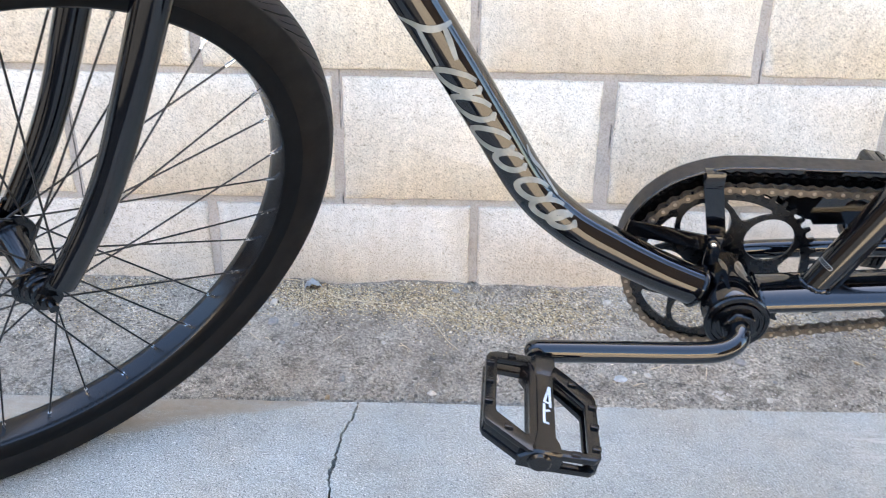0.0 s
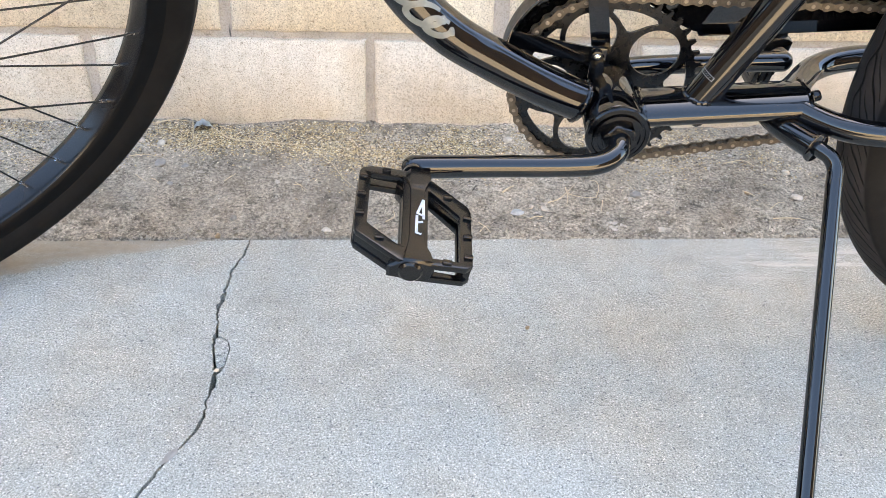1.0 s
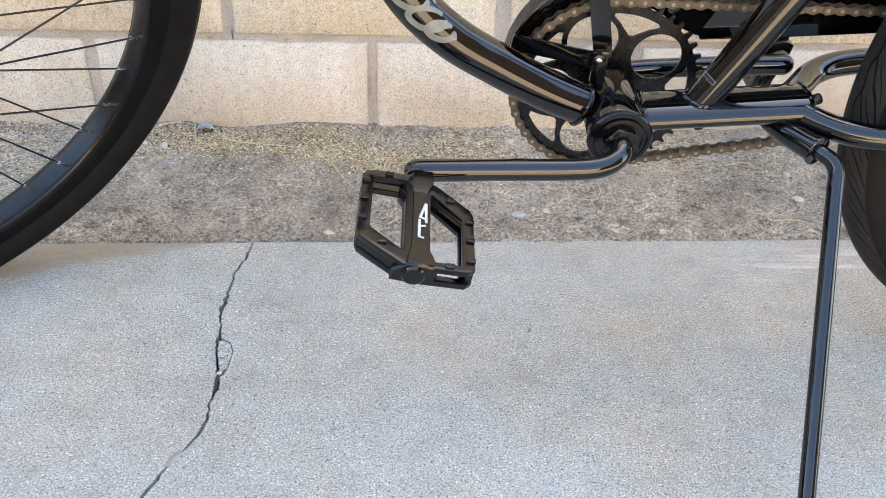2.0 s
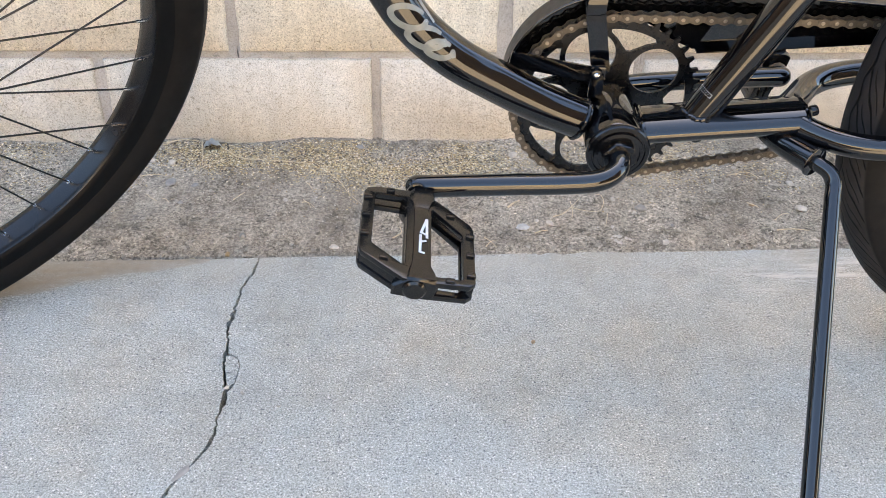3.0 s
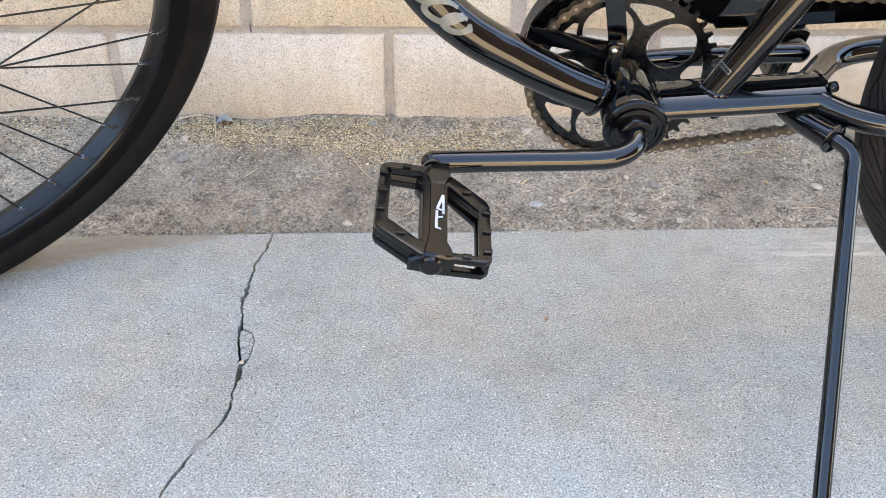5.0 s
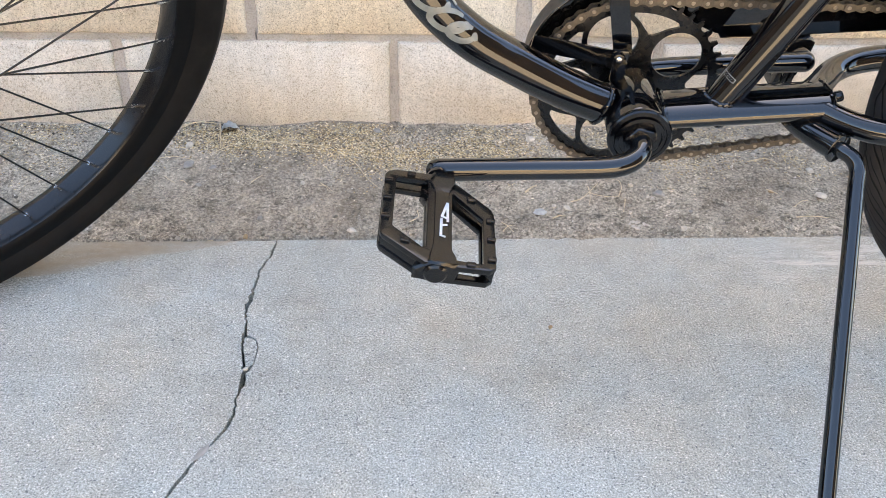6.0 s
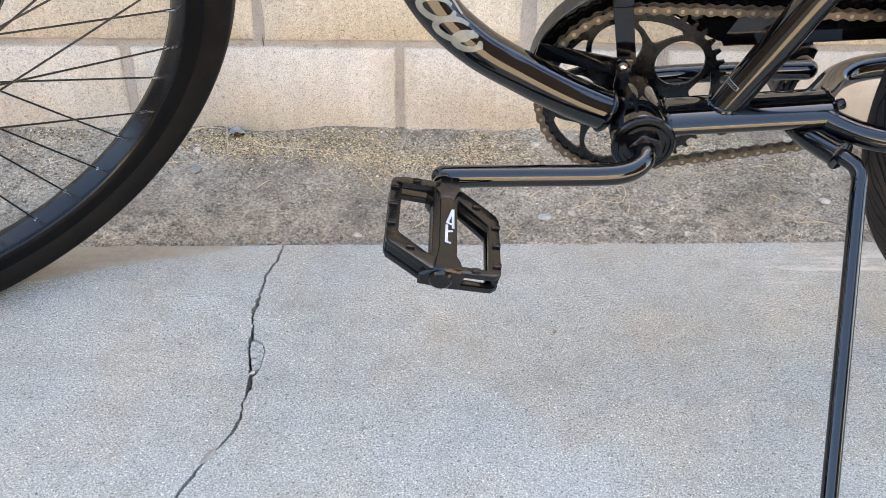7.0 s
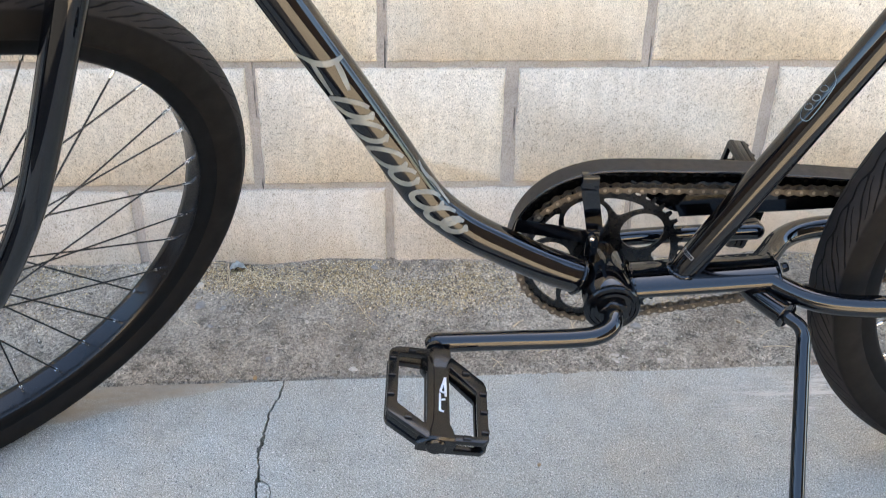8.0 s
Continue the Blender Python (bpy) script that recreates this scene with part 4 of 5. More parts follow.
def link_mesh(outer):
    """A pair of waisted side plates with pin heads, or with rollers between them."""
    bm = bmesh.new()
    r = 0.0044
    prof = []
    for c, a0 in ((0.0, 70), (LINK, -110)):
        for k in range(13):
            a = radians(a0 + 220 * k / 12)
            prof.append((c + r * math.cos(a), r * math.sin(a)))
        side = -1 if c == 0.0 else 1
        prof.append((LINK / 2, side * 0.0026))
    y = 0.0036 if outer else 0.0024
    for s in (1, -1):
        near = [bm.verts.new((x, s * (y + 0.0010), z)) for x, z in prof]
        back = [bm.verts.new((x, s * y, z)) for x, z in prof]
        bm.faces.new(near)
        bm.faces.new(back[::-1])
        for i in range(len(prof)):
            j = (i + 1) % len(prof)
            bm.faces.new((near[i], back[i], back[j], near[j]))
    bmesh.ops.recalc_face_normals(bm, faces=bm.faces)
    if outer:
        for x in (0, LINK):
            tube(bm, [(x, -0.0053, 0), (x, 0.0049, 0), (x, 0.0053, 0)], lambda t: 0.0019 if t < 0.9 else 0.0012, 10, mat=1)
    else:
        for x in (0, LINK):
            tube(bm, [(x, -0.0024, 0), (x, 0.0024, 0)], 0.0037, 12)
    return mesh_of("chain_link", bm, CHAIN, PIN, smooth=False)


cpath = chain_path()
links = (link_mesh(True), link_mesh(False))
chain = new("chain", links[0])
chain.parent = bike
chain["label"] = "brown-tinted steel roller chain"
for i, ((xa, za), (xb, zb)) in enumerate(zip(cpath, cpath[1:])):
    ob = chain if i == 0 else new("chain_link", links[i % 2])
    m = Matrix.Translation((xa, RING_Y, za)) @ Matrix.Rotation(-math.atan2(zb - za, xb - xa), 4, "Y")
    if i:
        ob.parent = chain
        ob.matrix_local = first.inverted() @ m
    else:
        first = m
        ob.matrix_local = m

# chain guard: an outer plate with a flange turned in along its upper edge
G_OUT, G_IN = -0.0570, -0.0350
top_line = smooth_path([(0.6490, 0, 0.308), (0.6425, 0, 0.335), (0.6285, 0, 0.360), (0.6060, 0, 0.3805), (0.578, 0, 0.393), (0.547, 0, 0.398), (0.478, 0, 0.3985), (0.403, 0, 0.397), (0.298, 0, 0.390), (0.15, 0, 0.380), (0.03, 0, 0.373)], 6)
upper = [(p.x, p.z) for p in top_line]
lower = [(0.03, 0.352), (0.30, 0.3475), (0.41, 0.338), (0.470, 0.3335), (0.490, 0.342)] + [(BB.x + 0.083 * math.cos(radians(a)), BB.z + 0.083 * math.sin(radians(a))) for a in range(128, 10, -6) if BB.x + 0.083 * math.cos(radians(a)) > 0.492] + [(0.6320, 0.306)]
bm = bmesh.new()
plate(bm, upper + lower, [], G_OUT - 0.0012, G_OUT)


def flange(bm, line, depth, thick):
    """A strip standing in from the plate along a line, with a thickness."""
    fr = frames_of([Vector((x, 0, z)) for x, z in line])
    rows = []
    for p, tg, s, u in fr:
        n = Vector((-tg.z, 0, tg.x)).normalized() * thick
        rows.append([bm.verts.new(Vector((p.x, y, p.z)) + o) for y, o in ((G_OUT, Vector()), (G_OUT + depth, Vector()), (G_OUT + depth, n), (G_OUT, n))])
    for a, b in zip(rows, rows[1:]):
        for i in range(4):
            bm.faces.new((a[i], a[(i + 1) % 4], b[(i + 1) % 4], b[i]))
    bm.faces.new(rows[0])
    bm.faces.new(rows[-1][::-1])


guard = part("chain_guard", bm, PAINT, bike, "black steel chain guard with a turned-in lip")
bm = bmesh.new()
flange(bm, upper, G_IN - G_OUT, 0.0013)
part("upper_lip", bm, GUARD, guard, "matt black lip along the guard's upper edge")
part("lip_edge", tube(bmesh.new(), [Vector((x, G_IN + 0.0006, z - 0.0006)) for x, z in upper], 0.0013, 10), PAINT, guard)
bm = bmesh.new()
flange(bm, [(0.03, 0.352), (0.30, 0.3475), (0.41, 0.338), (0.468, 0.334)], 0.010, 0.0013)
part("lower_lip", bm, PAINT, guard)


def strap(a, b, width, y0, y1, name, parent, square=False):
    """A flat bracket strap from a to b in the plane of the guard, rounded at the ends."""
    bm = bmesh.new()
    a, b = Vector((a[0], a[1])), Vector((b[0], b[1]))
    d = (b - a).normalized()
    n = Vector((-d.y, d.x))
    prof = []
    for c, base in ((b, -90), (a, 90)):
        for k in (0, 8) if square and c is a else range(9):
            q = radians(base + 180 * k / 8)
            v = c + width / 2 * (math.cos(q) * d + math.sin(q) * n)
            prof.append((v.x, v.y))
    plate(bm, prof, [], y0, y1)
    return part(name, bm, PAINT, parent)


BOLT = Vector((0.5655, -0.0185, 0.3275))
strap((0.5728, 0.385), (0.5600, 0.3275), 0.0172, -0.0300, -0.0275, "strap", guard)
strap((0.6440, 0.3362), (0.5640, 0.3215), 0.0150, -0.0272, -0.0248, "strap", guard, True)
bm = bmesh.new()
box(bm, 0.5630, 0.5805, G_IN - 0.004, -0.0265, 0.3790, 0.3945, 0.0012)
part("strap_clip", bm, PAINT, guard)
bm = bmesh.new()
box(bm, 0.556, 0.570, -0.0245, -0.0185, BB.z + 0.02, BOLT.z + 0.006, 0.002)
part("bracket_tab", bm, PAINT, shell)
bm = bmesh.new()
lathe(bm, [(0.0058, BOLT.y - 0.002), (0.0058, BOLT.y + 0.0012), (0.0048, BOLT.y + 0.0040), (0.0025, BOLT.y + 0.0046)], 24, centre=(BOLT.x, 0, BOLT.z))
part("bolt", bm, SATIN, guard)
bm = bmesh.new()
lathe(bm, [(0.0030, BOLT.y + 0.0046), (0.0030, BOLT.y + 0.0058), (0.0020, BOLT.y + 0.0066), (0.0008, BOLT.y + 0.0068)], 16, centre=(BOLT.x, 0, BOLT.z))
part("bolt_tip", bm, STEEL, guard)

# stop bolt in the crotch of the chainstays
bm = bmesh.new()
tube(bm, [(0.3655, -0.001, 0.3025), (0.361, -0.001, 0.3040), (0.3595, -0.001, 0.3046)], lambda t: 0.0052 if t < 0.9 else 0.0040, 16)
part("stop_bolt", bm, SATIN, bike)

# fork
fork = None
for s in (1, -1):
    pts = [AHEAD * o + STEER_AXIS * h + Vector((0, w * s, 0)) for h, o, w in
           ((0.384, 0.030, 0.012), (0.380, 0.035, 0.034), (0.362, 0.038, 0.049), (0.33, 0.038, 0.0530), (0.27, 0.0355, 0.0535), (0.21, 0.0335, 0.054), (0.15, 0.0325, 0.054), (0.10, 0.036, 0.0535), (0.05, 0.0435, 0.053), (0.018, 0.0500, 0.0525))]
    bm = tube(bmesh.new(), smooth_path(pts, 8), lambda t: 0.0150 - 0.0035 * max(0.0, t - 0.35), 28)
    ob = part("fork_blade", bm, PAINT, bike, "", STEERED)
    if fork is None:
        fork = ob
    bm = bmesh.new()
    c = HUB
    tab = [(c.x + 0.013 * math.cos(a), c.z + 0.013 * math.sin(a)) for a in (radians(-200 + 200 * k / 12) for k in range(13))]
    tip = AHEAD * 0.0530 + STEER_AXIS * 0.030
    tab += [(tip.x + 0.009, tip.z + 0.004), (tip.x - 0.009, tip.z - 0.001)]
    plate(bm, tab, [], 0.0500 * s, 0.0540 * s)
    part("dropout", bm, SATIN, ob)
bm = bmesh.new()
tube(bm, [AHEAD * o + STEER_AXIS * h for o, h in ((0.036, 0.366), (0.032, 0.374), (0.012, 0.396), (0.004, 0.404))], lambda t: 0.021 if 0.2 < t < 0.9 else 0.019, 32)
part("fork_crown", bm, PAINT, fork)

# kickstand
to_bike = BIKE.inverted()
ks_foot = to_bike @ Vector((0.3480, -0.804, 0.0072))
bm = bmesh.new()
tube(bm, smooth_path([(0.3990, 0.000, 0.2830), (0.3930, 0.016, 0.2820), (0.3830, 0.034, 0.2820), (0.3735, 0.050, 0.2825)], 6), 0.0122, 28)
holder = part("kickstand_housing", bm, PAINT, bike, "black tubular kickstand housing under the frame")
bm = bmesh.new()
k0, k1 = Vector((0.3735, 0.0500, 0.2825)), Vector((0.3592, 0.0660, 0.2775))
run = (k0 - Vector((0.3830, 0.034, 0.2820))).normalized()
tube(bm, [k0 - run * 0.0012, k0 - run * 0.0008, k0 + run * 0.0012, k0 + run * 0.0016], lambda t: 0.0140 if 0.2 < t < 0.9 else 0.0134, 28)
part("collar", bm, PAINT, holder)
drop = (ks_foot - k1)
turn = k0 + run * 0.012
leg = smooth_path([k0 - run * 0.012, k0, k0 + run * 0.006, turn.lerp(k1, 0.45), k1 + drop * 0.018, k1 + drop * 0.055, k1 + drop * 0.12, k1 + drop * 0.4, k1 + drop * 0.75, ks_foot], 8)
part("kickstand", tube(bmesh.new(), leg, 0.0070, 24), PAINT, bike, "long glossy black kickstand leg")


# decals: plain strokes laid on the tubes
def on_tube(path, radius, s, a):
    """The place on a tube's skin at the length s along it and the angle a (0: towards the open side, 90: upper side)."""
    walked = 0.0
    for p, q in zip(path, path[1:]):
        seg = (q - p).length
        if walked + seg >= s or q is path[-1]:
            break
        walked += seg
    c = p + (q - p) * ((s - walked) / seg)
    tg = (q - p).normalized()
    left = Vector((0, 1, 0))
    up = tg.cross(left)
    if up.x < 0:
        up = -up
    n = left * math.cos(a) - up * math.sin(a)
    return c + n * radius, n


def stroke(name, pts, width, path, radius, mat, parent, closed=False):
    """A printed stroke; pts are (length along the tube, length round it)."""
    fine = [(p.x, p.y) for p in smooth_path([(a, b, 0) for a, b in pts], 8)]
    bm = bmesh.new()
    rows = []
    for i, (s, w) in enumerate(fine):
        s0, w0 = fine[max(0, i - 1)]
        s1, w1 = fine[min(len(fine) - 1, i + 1)]
        d = Vector((s1 - s0, w1 - w0)).normalized()
        taper = width * (0.55 + 0.45 * math.sin(math.pi * min(1, max(0, (i + 1) / (len(fine) + 1)))))
        n = Vector((-d.y, d.x)) * taper / 2
        row = []
        for k in (-1, 0, 1):
            p, _ = on_tube(path, radius + 0.00035, s + n.x * k, (w + n.y * k) / radius)
            row.append(bm.verts.new(p))
        rows.append(row)
    for a, b in zip(rows, rows[1:]):
        for i in range(2):
            bm.faces.new((a[i], a[i + 1], b[i + 1], b[i]))
    return part(name, bm, mat, parent)


# a slanted cross stroke with a tail, then a run of slanted rings that swing round the tube
for pts, w in (([(0.2254, -0.0190), (0.2330, -0.0095), (0.2400, -0.0040), (0.2460, 0.0040), (0.2490, 0.0120), (0.2500, 0.0200)], 0.0056),
               ([(0.2370, -0.0060), (0.2460, -0.0070), (0.2600, -0.0085), (0.2730, -0.0095)], 0.0046), ([(0.2480, 0.0120), (0.2600, 0.0100), (0.2760, 0.0065)], 0.0050)):
    stroke("decal", pts, w, DOWN, R_DOWN, DECAL, down)
for (sa, wa), (sb, wb), fat in (((0.2770, -0.0150), (0.3060, 0.0110), 0.0070), ((0.3040, -0.0160), (0.3310, 0.0100), 0.0085), ((0.3350, -0.0150), (0.3640, 0.0095), 0.0085), ((0.3650, -0.0080), (0.3840, 0.0110), 0.0075),
                                ((0.3955, -0.0030), (0.4230, 0.0150), 0.0085), ((0.4190, -0.0030), (0.4480, 0.0140), 0.0085), ((0.4390, 0.0000), (0.4600, 0.0110), 0.0070)):
    ms, mw, hs, hw = (sa + sb) / 2, (wa + wb) / 2, (sb - sa) / 2, (wb - wa) / 2
    size = math.hypot(hs, hw)
    loop = []
    for k in range(12):
        q = radians(40 + 29 * k)
        loop.append((ms + hs * math.cos(q) - fat * hw / size * math.sin(q), mw + hw * math.cos(q) + fat * hs / size * math.sin(q)))
    loop.append((sb + 0.004, wb - 0.004))
    stroke("decal", loop, 0.0060, DOWN, R_DOWN, DECAL, down)
stroke("decal", [(0.3720, 0.0230), (0.3800, 0.0205), (0.3900, 0.0210), (0.4000, 0.0235), (0.4150, 0.0225), (0.4300, 0.0200)], 0.0042, DOWN, R_DOWN, DECAL, down)
SEAT_LINE = [SEAT_A.lerp(SEAT_B, k / 40) for k in range(41)]
for c in (0.226, 0.236, 0.246):
    stroke("pale_decal", [(c + 0.0030 * math.cos(radians(q)) + 0.3 * 0.004 * math.sin(radians(q)), -0.0205 + 0.0042 * math.sin(radians(q))) for q in range(0, 361, 30)], 0.0008, SEAT_LINE, R_SEAT, PALE, seat_tube)
stroke("pale_decal", [(0.222, -0.0265), (0.215, -0.0200), (0.216, -0.0125), (0.226, -0.0115), (0.242, -0.0125), (0.256, -0.0150), (0.262, -0.0240)], 0.0008, SEAT_LINE, R_SEAT, PALE, seat_tube)
stroke("small_label", [(0.0412, -0.0250), (0.0412, -0.0105), (0.0418, -0.0094), (0.0442, -0.0094), (0.0448, -0.0105), (0.0448, -0.0250), (0.0442, -0.0260), (0.0418, -0.0260), (0.0412, -0.0250)], 0.00045, SEAT_LINE, R_SEAT, LABEL, seat_tube)
for k in range(5):
    w = -0.0235 + 0.0026 * k
    stroke("small_label", [(0.0424, w), (0.0430, w + 0.0006), (0.0436, w + 0.0010)], 0.0006, SEAT_LINE, R_SEAT, PALE, seat_tube)


# ---------------------------------------------------------------- litter on the earth strip
def scatter(name, mat, count, size, spread, label, category, seed, flat, long=1.0):
    """Loose bits, each a small faceted solid, in one mesh of stuff."""
    rng = random.Random(seed)
    base = bmesh.new()
    bmesh.ops.create_icosphere(base, subdivisions=1, radius=1.0)
    bv = [v.co.copy() for v in base.verts]
    bf = [[v.index for v in f.verts] for f in base.faces]
    base.free()
    verts, faces = [], []
    for _ in range(count):
        x, y = spread(rng)
        r = size(rng)
        m = Matrix.LocRotScale((x, y, dirt_height(x, y) + r * flat * 0.3), Euler((rng.uniform(-0.4, 0.4), rng.uniform(-0.4, 0.4), rng.uniform(0, 6.3))), (r * long, r * rng.uniform(0.6, 1.0), r * flat))
        n = len(verts)
        verts += [m @ (v * rng.uniform(0.75, 1.1)) for v in bv]
        faces += [[n + i for i in f] for f in bf]
    me = bpy.data.meshes.new(name)
    me.from_pydata([tuple(v) for v in verts], [], faces)
    me.materials.append(mat)
    return tagged(new(name, me), label, category, kind="stuff")


HEAPS = ((0.015, -0.088, 0.055, 0.022), (0.130, -0.075, 0.050, 0.030), (-0.085, -0.050, 0.060, 0.025), (-0.250, -0.040, 0.050, 0.020), (0.420, -0.060, 0.060, 0.030))


def near_wall(rng):
    """Drifts along the wall's foot, thickest in a few heaps."""
    while True:
        if rng.random() < 0.30:
            cx, cy, sx, sy = HEAPS[rng.randrange(5)]
            x, y = rng.gauss(cx, sx), rng.gauss(cy, sy)
            keep = 1.0
        else:
            x, y = rng.uniform(-0.95, 1.25), -abs(rng.gauss(0, 0.062))
            keep = 0.32 + 1.7 * fbm(x, y, 9, 12.0)
        if -0.25 < y < -0.004 and rng.random() < keep:
            return x, y


def by_edge(rng):
    return rng.uniform(-0.95, 1.25), -0.277 + (abs(rng.gauss(0, 0.014)) if rng.random() < 0.4 else rng.uniform(0, 0.27))


def anywhere(rng):
    return rng.uniform(-0.95, 1.25), rng.uniform(-0.276, -0.004)


scatter("gravel", PEBBLES, 4200, lambda r: 0.0006 + 0.0013 * r.random() ** 3, anywhere, "scattered fine grey gravel on bare earth", "gravel", 1, 0.6)
scatter("larger_gravel", PEBBLES, 90, lambda r: 0.0018 + 0.0024 * r.random() ** 3, anywhere, "scattered small grey pebbles on bare earth", "gravel", 2, 0.5)
scatter("clods", CLODS, 5200, lambda r: 0.0010 + 0.0032 * r.random() ** 4, by_edge, "crumbs of dry grey earth on the bare strip", "earth clods", 6, 0.55)
scatter("dark_grit", GRIT, 4500, lambda r: 0.0008 + 0.0016 * r.random() ** 3, near_wall, "dark grit mixed into the chaff by the wall", "grit", 9, 0.6)
scatter("chaff", CHAFF, 23000, lambda r: 0.0007 + 0.0009 * r.random() ** 2, near_wall, "drift of tan seed chaff along the wall's foot", "chaff", 3, 0.4, 1.9)


def stone(x, y, r, mat, label, seed, flat=0.6, name="stone", group="stones on the earth strip"):
    bm = bmesh.new()
    bmesh.ops.create_icosphere(bm, subdivisions=3, radius=1.0)
    for v in bm.verts:
        k = 1 + 0.34 * noise.noise(v.co * 1.2 + Vector((seed * 3.7, 0, 0))) + 0.14 * noise.noise(v.co * 3.5 + Vector((0, seed * 2.3, 0)))
        v.co = Vector((v.co.x * r * k, v.co.y * r * 0.75 * k, v.co.z * r * flat * k))
    ob = new(name, mesh_of(name, bm, mat))
    ob.matrix_world = pose(x, y, dirt_height(x, y) + r * flat * 0.55, 0, 0, seed * 47 % 360)
    return tagged(ob, label, name.replace("_", " "), group)


stone(-0.3042, -0.0612, 0.0066, STONE, "small white stone on bare earth", 1, 0.7)
stone(-0.2956, -0.1131, 0.0105, GREY_STONE, "flat grey stone half sunk in earth", 2, 0.28)
stone(-0.1268, -0.1574, 0.0038, STONE, "tiny white stone on bare earth", 3, 0.7)
stone(-0.0532, -0.2627, 0.0062, STONE, "pale pebble beside the concrete", 4, 0.5)
stone(-0.1767, -0.2391, 0.005, GREY_STONE, "dark grey pebble on bare earth", 5, 0.8)
stone(-0.1912, -0.275, 0.0042, HUSK, "reddish brown crumb beside the concrete", 6, 0.8)
stone(-0.0235, -0.0263, 0.0062, GREY_STONE, "dark grey pebble at the wall's foot", 7, 0.5)
stone(0.2046, -0.2256, 0.0105, BLUE_STONE, "flat bluish grey stone on bare earth", 8, 0.22)
stone(0.2256, -0.2119, 0.004, STONE, "white chip on bare earth", 9, 0.5)
stone(0.2445, -0.2134, 0.0062, STONE, "flat pale chip on bare earth", 10, 0.35)
stone(0.3812, -0.1845, 0.0082, GREY_STONE, "round brownish grey stone half sunk in earth", 11, 0.5)
stone(0.371, -0.1925, 0.0034, STONE, "tiny white stone on bare earth", 12, 0.7)
stone(0.3978, -0.2607, 0.0055, STONE, "tan pebble beside the concrete", 13, 0.5)
stone(0.6257, -0.1264, 0.006, STONE, "small pale pebble on bare earth", 14, 0.6)
stone(0.6151, -0.191, 0.0088, STONE, "flat pale oval stone on bare earth", 15, 0.42)
stone(0.214, -0.0427, 0.0072, STONE, "small white stone on bare earth", 16, 0.6)
stone(0.3315, -0.2233, 0.003, STONE, "tiny white stone on bare earth", 17, 0.7)
stone(0.3461, -0.1605, 0.0034, STONE, "tiny white stone on bare earth", 18, 0.7)
stone(0.5546, -0.079, 0.0036, STONE, "tiny white stone on bare earth", 19, 0.7)
stone(0.507, -0.1209, 0.003, STONE, "tiny white stone on bare earth", 20, 0.7)
stone(0.419, -0.1096, 0.003, STONE, "tiny white stone on bare earth", 21, 0.7)
stone(-0.2723, -0.1641, 0.005, GREY_STONE, "pale grey chip on bare earth", 22, 0.4)
stone(-0.3352, -0.0531, 0.005, STONE, "small pale pebble on bare earth", 23, 0.6)
stone(-0.2603, -0.1207, 0.0058, GREY_STONE, "flat grey stone half sunk in earth", 24, 0.3)
stone(0.4161, -0.2256, 0.0032, GREY_STONE, "tiny grey pebble on bare earth", 25, 0.6)


def straw(pts, r, label, lift=0.0025):
    path = [Vector((x, y, dirt_height(x, y) + lift + dz)) for x, y, dz in pts]
    ob = new("dry_straw", mesh_of("dry_straw", tube(bmesh.new(), smooth_path(path, 6), lambda t: r * (1.15 - 0.6 * t), 6), STRAW))
    return tagged(ob, label, "straw", "straws on the earth strip")


straw([(-0.2298, -0.0227, 0.0), (-0.2050, -0.0493, 0.002), (-0.1747, -0.0603, 0.002), (-0.1351, -0.0669, 0.002), (-0.0958, -0.0703, 0.0)], 0.0008, "long curved yellow straw on bare earth")
straw([(-0.2613, -0.0817, 0.0), (-0.2442, -0.0694, 0.002), (-0.2283, -0.0584, 0.0)], 0.0007, "dry straw lying near the wall's foot")
straw([(-0.2680, -0.0070, 0.0), (-0.2621, -0.0368, 0.002), (-0.2573, -0.0709, 0.0)], 0.0009, "dry straw stalk leaning from the wall's foot")
straw([(-0.3248, -0.0196, 0.0), (-0.3009, -0.0095, 0.002), (-0.2730, -0.0070, 0.0)], 0.0009, "bent yellow straw beside a plastic scrap")
straw([(-0.3211, -0.0124, 0.0), (-0.2960, -0.0081, 0.002), (-0.2700, -0.0082, 0.0)], 0.0007, "thin yellow straw beside a plastic scrap")
straw([(-0.3430, -0.0964, 0.0), (-0.3221, -0.0951, 0.002), (-0.2986, -0.0982, 0.0)], 0.0007, "brown twig lying on bare earth")
straw([(-0.0692, -0.0923, 0.0), (-0.0515, -0.1165, 0.002), (-0.0365, -0.1456, 0.002), (-0.0181, -0.1721, 0.0)], 0.0006, "long thin pale straw on bare earth")
straw([(-0.1031, -0.1645, 0.0), (-0.0940, -0.1687, 0.002), (-0.0847, -0.1769, 0.0)], 0.0006, "short pale straw on bare earth")
straw([(-0.1019, -0.1590, 0.0), (-0.0930, -0.1714, 0.002), (-0.0893, -0.1795, 0.0)], 0.0005, "short pale straw crossing another")
straw([(-0.0990, -0.1205, 0.0), (-0.0935, -0.1293, 0.002), (-0.0880, -0.1395, 0.0)], 0.0005, "hair-thin dry straw on bare earth")
straw([(-0.1996, -0.1608, 0.0), (-0.1926, -0.1540, 0.002), (-0.1851, -0.1442, 0.0)], 0.0007, "short grey twig on bare earth")
straw([(0.0245, -0.2476, 0.0), (0.0361, -0.2394, 0.002), (0.0348, -0.2235, 0.0)], 0.0009, "short bent pale straw on bare earth")
straw([(-0.2446, -0.2785, 0.0), (-0.2368, -0.2776, 0.002), (-0.2293, -0.2787, 0.0)], 0.0009, "white splinter lying along the concrete")
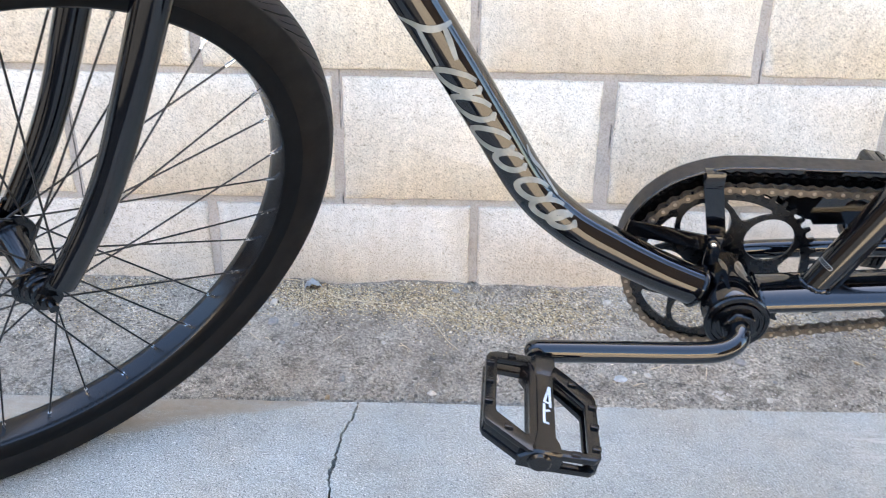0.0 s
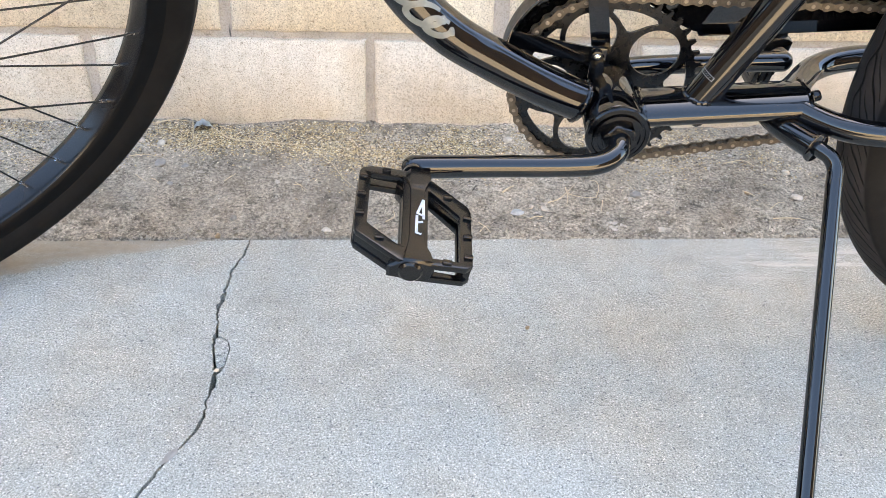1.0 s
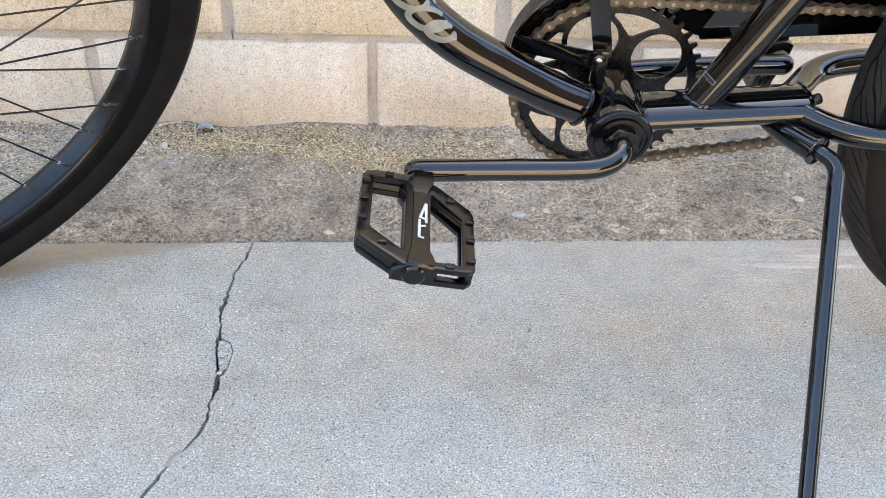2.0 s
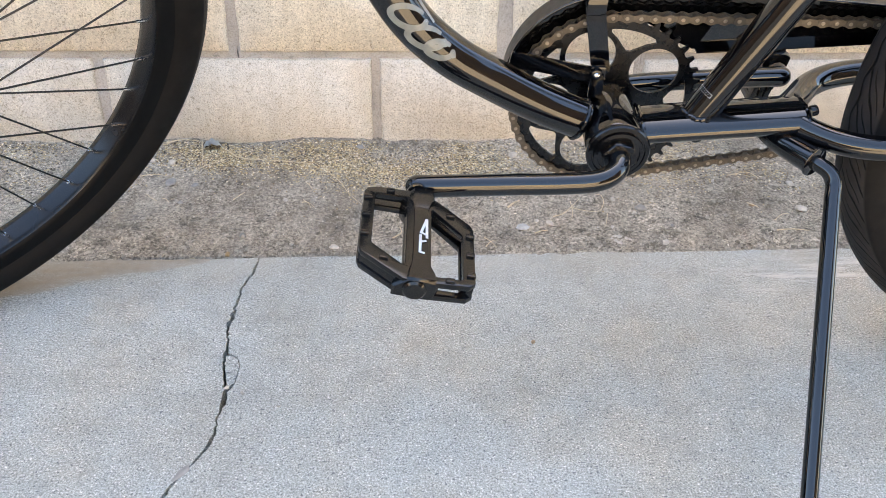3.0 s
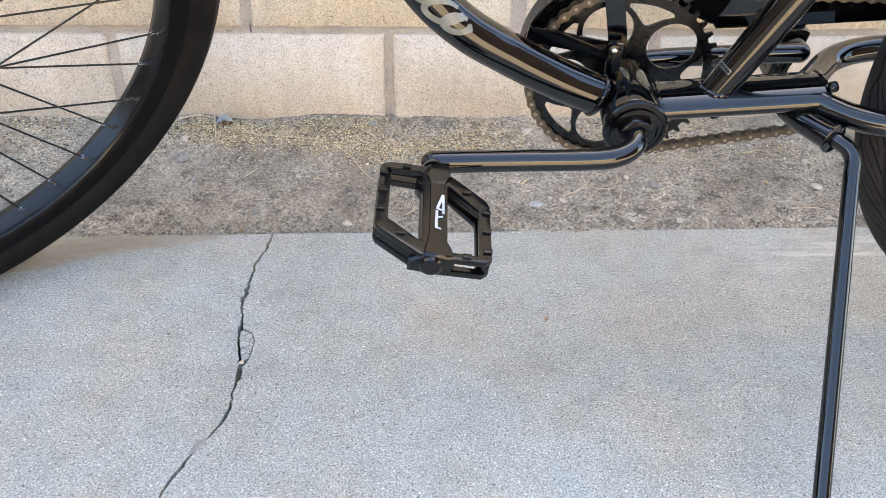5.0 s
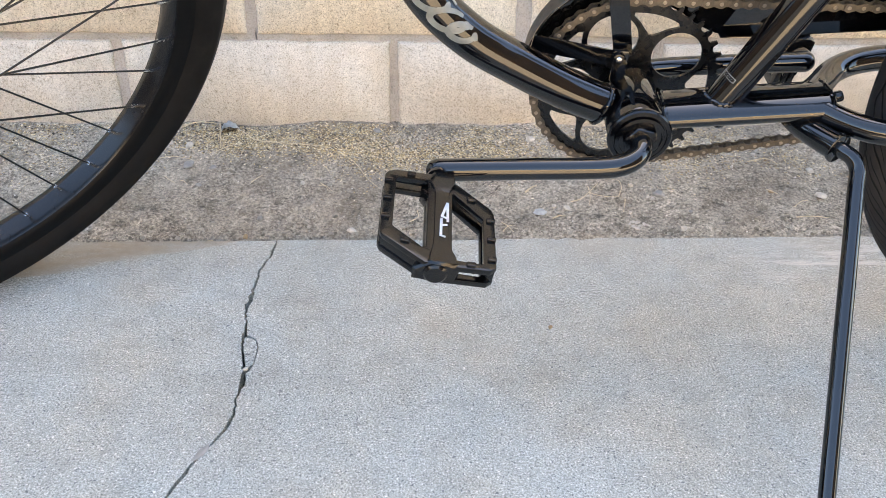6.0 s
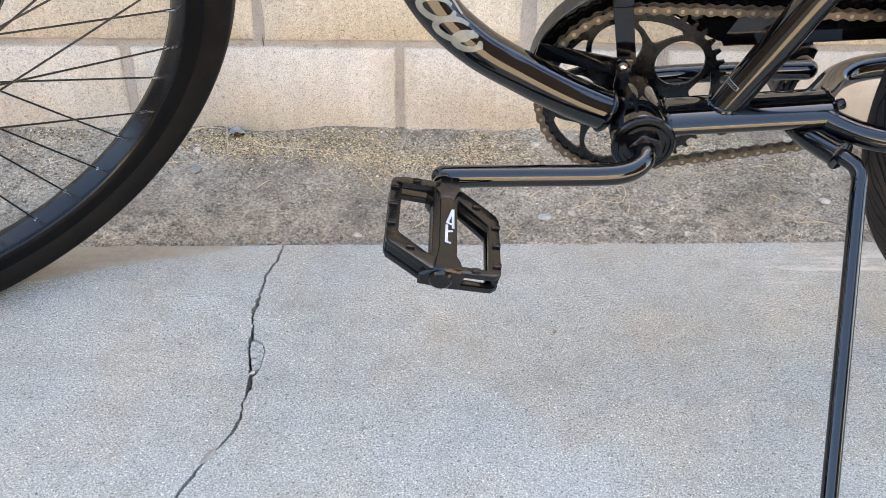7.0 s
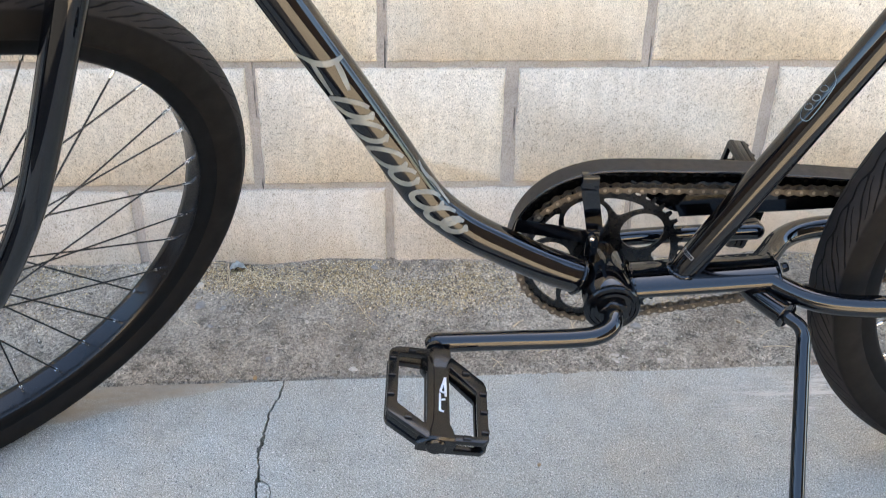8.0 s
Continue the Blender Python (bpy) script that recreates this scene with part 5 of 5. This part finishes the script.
straw([(0.2200, -0.2393, 0.0), (0.2290, -0.2370, 0.002), (0.2388, -0.2347, 0.0)], 0.0009, "pale splinter on bare earth")
straw([(0.1892, -0.1824, 0.0), (0.1983, -0.1744, 0.002), (0.2076, -0.1662, 0.0)], 0.0014, "pale broken splinter on bare earth")
straw([(0.2510, -0.2031, 0.0), (0.2661, -0.1993, 0.002), (0.2825, -0.1807, 0.002), (0.2987, -0.1558, 0.0)], 0.0008, "bent yellow straw in a dry tuft")
straw([(0.2819, -0.1793, 0.0), (0.2798, -0.1955, 0.002), (0.2761, -0.2112, 0.0)], 0.0007, "short yellow straw in a dry tuft")
straw([(0.2817, -0.1669, 0.0), (0.2814, -0.1821, 0.002), (0.2875, -0.1889, 0.002), (0.3049, -0.1918, 0.002), (0.3212, -0.1919, 0.0)], 0.0006, "brown straw in a dry tuft")
straw([(0.3212, -0.1919, 0.0), (0.3296, -0.1716, 0.002), (0.3298, -0.1547, 0.002), (0.3221, -0.1474, 0.0)], 0.0006, "curled dry straw in a dry tuft")
straw([(0.3301, -0.1960, 0.0), (0.3262, -0.2105, 0.002), (0.3216, -0.2245, 0.0)], 0.0006, "thin pale straw on bare earth")
straw([(0.5367, -0.1027, 0.0), (0.5680, -0.0967, 0.002), (0.5821, -0.1093, 0.0)], 0.0008, "thin dry straw on bare earth")
straw([(0.5602, -0.2424, 0.0), (0.5828, -0.2427, 0.002), (0.6063, -0.2430, 0.0)], 0.0009, "straight pale straw near the concrete")
straw([(0.1489, -0.2480, 0.0), (0.1563, -0.2587, 0.002), (0.1637, -0.2690, 0.0)], 0.0006, "thin brown twig near the concrete")
straw([(0.1495, -0.2654, 0.0), (0.1571, -0.2587, 0.002), (0.1644, -0.2553, 0.0)], 0.0006, "thin brown twig crossing another")
straw([(-0.0024, -0.0070, 0.0), (0.0001, -0.0118, 0.002), (-0.0033, -0.0292, 0.0)], 0.0006, "thin curved straw against the wall")
straw([(-0.3244, -0.1402, 0.0), (-0.3161, -0.1528, 0.002), (-0.3066, -0.1570, 0.0)], 0.0006, "short brown twig on bare earth")
straw([(-0.3002, -0.1502, 0.0), (-0.2932, -0.1571, 0.002), (-0.2882, -0.1626, 0.0)], 0.0006, "short brown twig on bare earth")
straw([(0.5655, -0.2197, 0.0), (0.5794, -0.2094, 0.002), (0.5914, -0.2043, 0.0)], 0.0007, "pale frayed stalk near the concrete")
straw([(0.5387, -0.1792, 0.0), (0.5460, -0.1848, 0.002), (0.5537, -0.1890, 0.0)], 0.0008, "pale husk stalk on bare earth")
stone(0.5455, -0.1809, 0.0042, HUSK, "tan husk on bare earth", 26, 0.5, "seed_husk", "")
for n, (x, y) in enumerate(((0.325, -0.250), (0.3294, -0.255), (0.3353, -0.2465), (0.3386, -0.2527), (0.346, -0.2479), (0.3341, -0.2587), (0.3509, -0.2504), (0.330, -0.2451))):
    stone(x, y, 0.0022 + 0.0013 * (n % 3), STONE, "pale crumb of plaster beside the concrete", 40 + n, 0.35, "plaster_crumb", "plaster crumbs by the slab")


def slab_crumb(x, y, r, mat, label, seed, flat=0.5, name="grit"):
    ob = stone(x, y, r, mat, label, seed, flat, name, "grit on the concrete" if name == "grit" else "")
    ob.matrix_world = pose(x, y, r * flat * 0.7, 0, 0, seed * 31 % 360)
    return ob


slab_crumb(0.182, -0.470, 0.0030, HUSK, "tan seed husk on the concrete", 31, 0.5, "seed_husk")
slab_crumb(0.065, -0.486, 0.0022, STONE, "tiny white crumb on the concrete", 32)
slab_crumb(-0.134, -0.545, 0.0024, GREY_STONE, "tiny dark grit on the concrete", 33)
slab_crumb(-0.095, -0.565, 0.0020, GREY_STONE, "tiny dark grit on the concrete", 34)
slab_crumb(-0.030, -0.619, 0.0020, GREY_STONE, "tiny dark grit on the concrete", 35)
slab_crumb(-0.151, -0.536, 0.0030, STONE, "white chip of concrete lying in the crack", 36, 0.5, "concrete_chip")
slab_crumb(-0.1725, -0.652, 0.0062, GREY_STONE, "grey clod lodged in the crack", 37, 0.30, "earth_clod").matrix_world = pose(-0.1740, -0.652, 0.0002, 0, 0, 62) @ Matrix.Diagonal((1.9, 0.75, 0.6, 1))

bm = bmesh.new()
for k in range(9):
    a = math.pi * k / 8
    for j in range(4):
        bm.verts.new((0.015 * math.cos(a) * (1 - 0.1 * j), -0.010 + 0.007 * j, 0.002 + 0.008 * math.sin(a) + 0.0050 * fbm(k, j, 0.9, 2.0)))
bm.verts.ensure_lookup_table()
for k in range(8):
    for j in range(3):
        bm.faces.new([bm.verts[i] for i in (4 * k + j, 4 * k + j + 1, 4 * k + j + 5, 4 * k + j + 4)])
bmesh.ops.solidify(bm, geom=bm.faces[:], thickness=0.0012)
scrap = new("plastic_scrap", mesh_of("plastic_scrap", bm, BLUE_BIT))
scrap.matrix_world = pose(-0.251, -0.018, dirt_height(-0.251, -0.020) + 0.001, 0, 0, 15)
tagged(scrap, "crumpled bluish grey plastic scrap at the wall's foot", "plastic scrap")

lay_blocks(WALL)
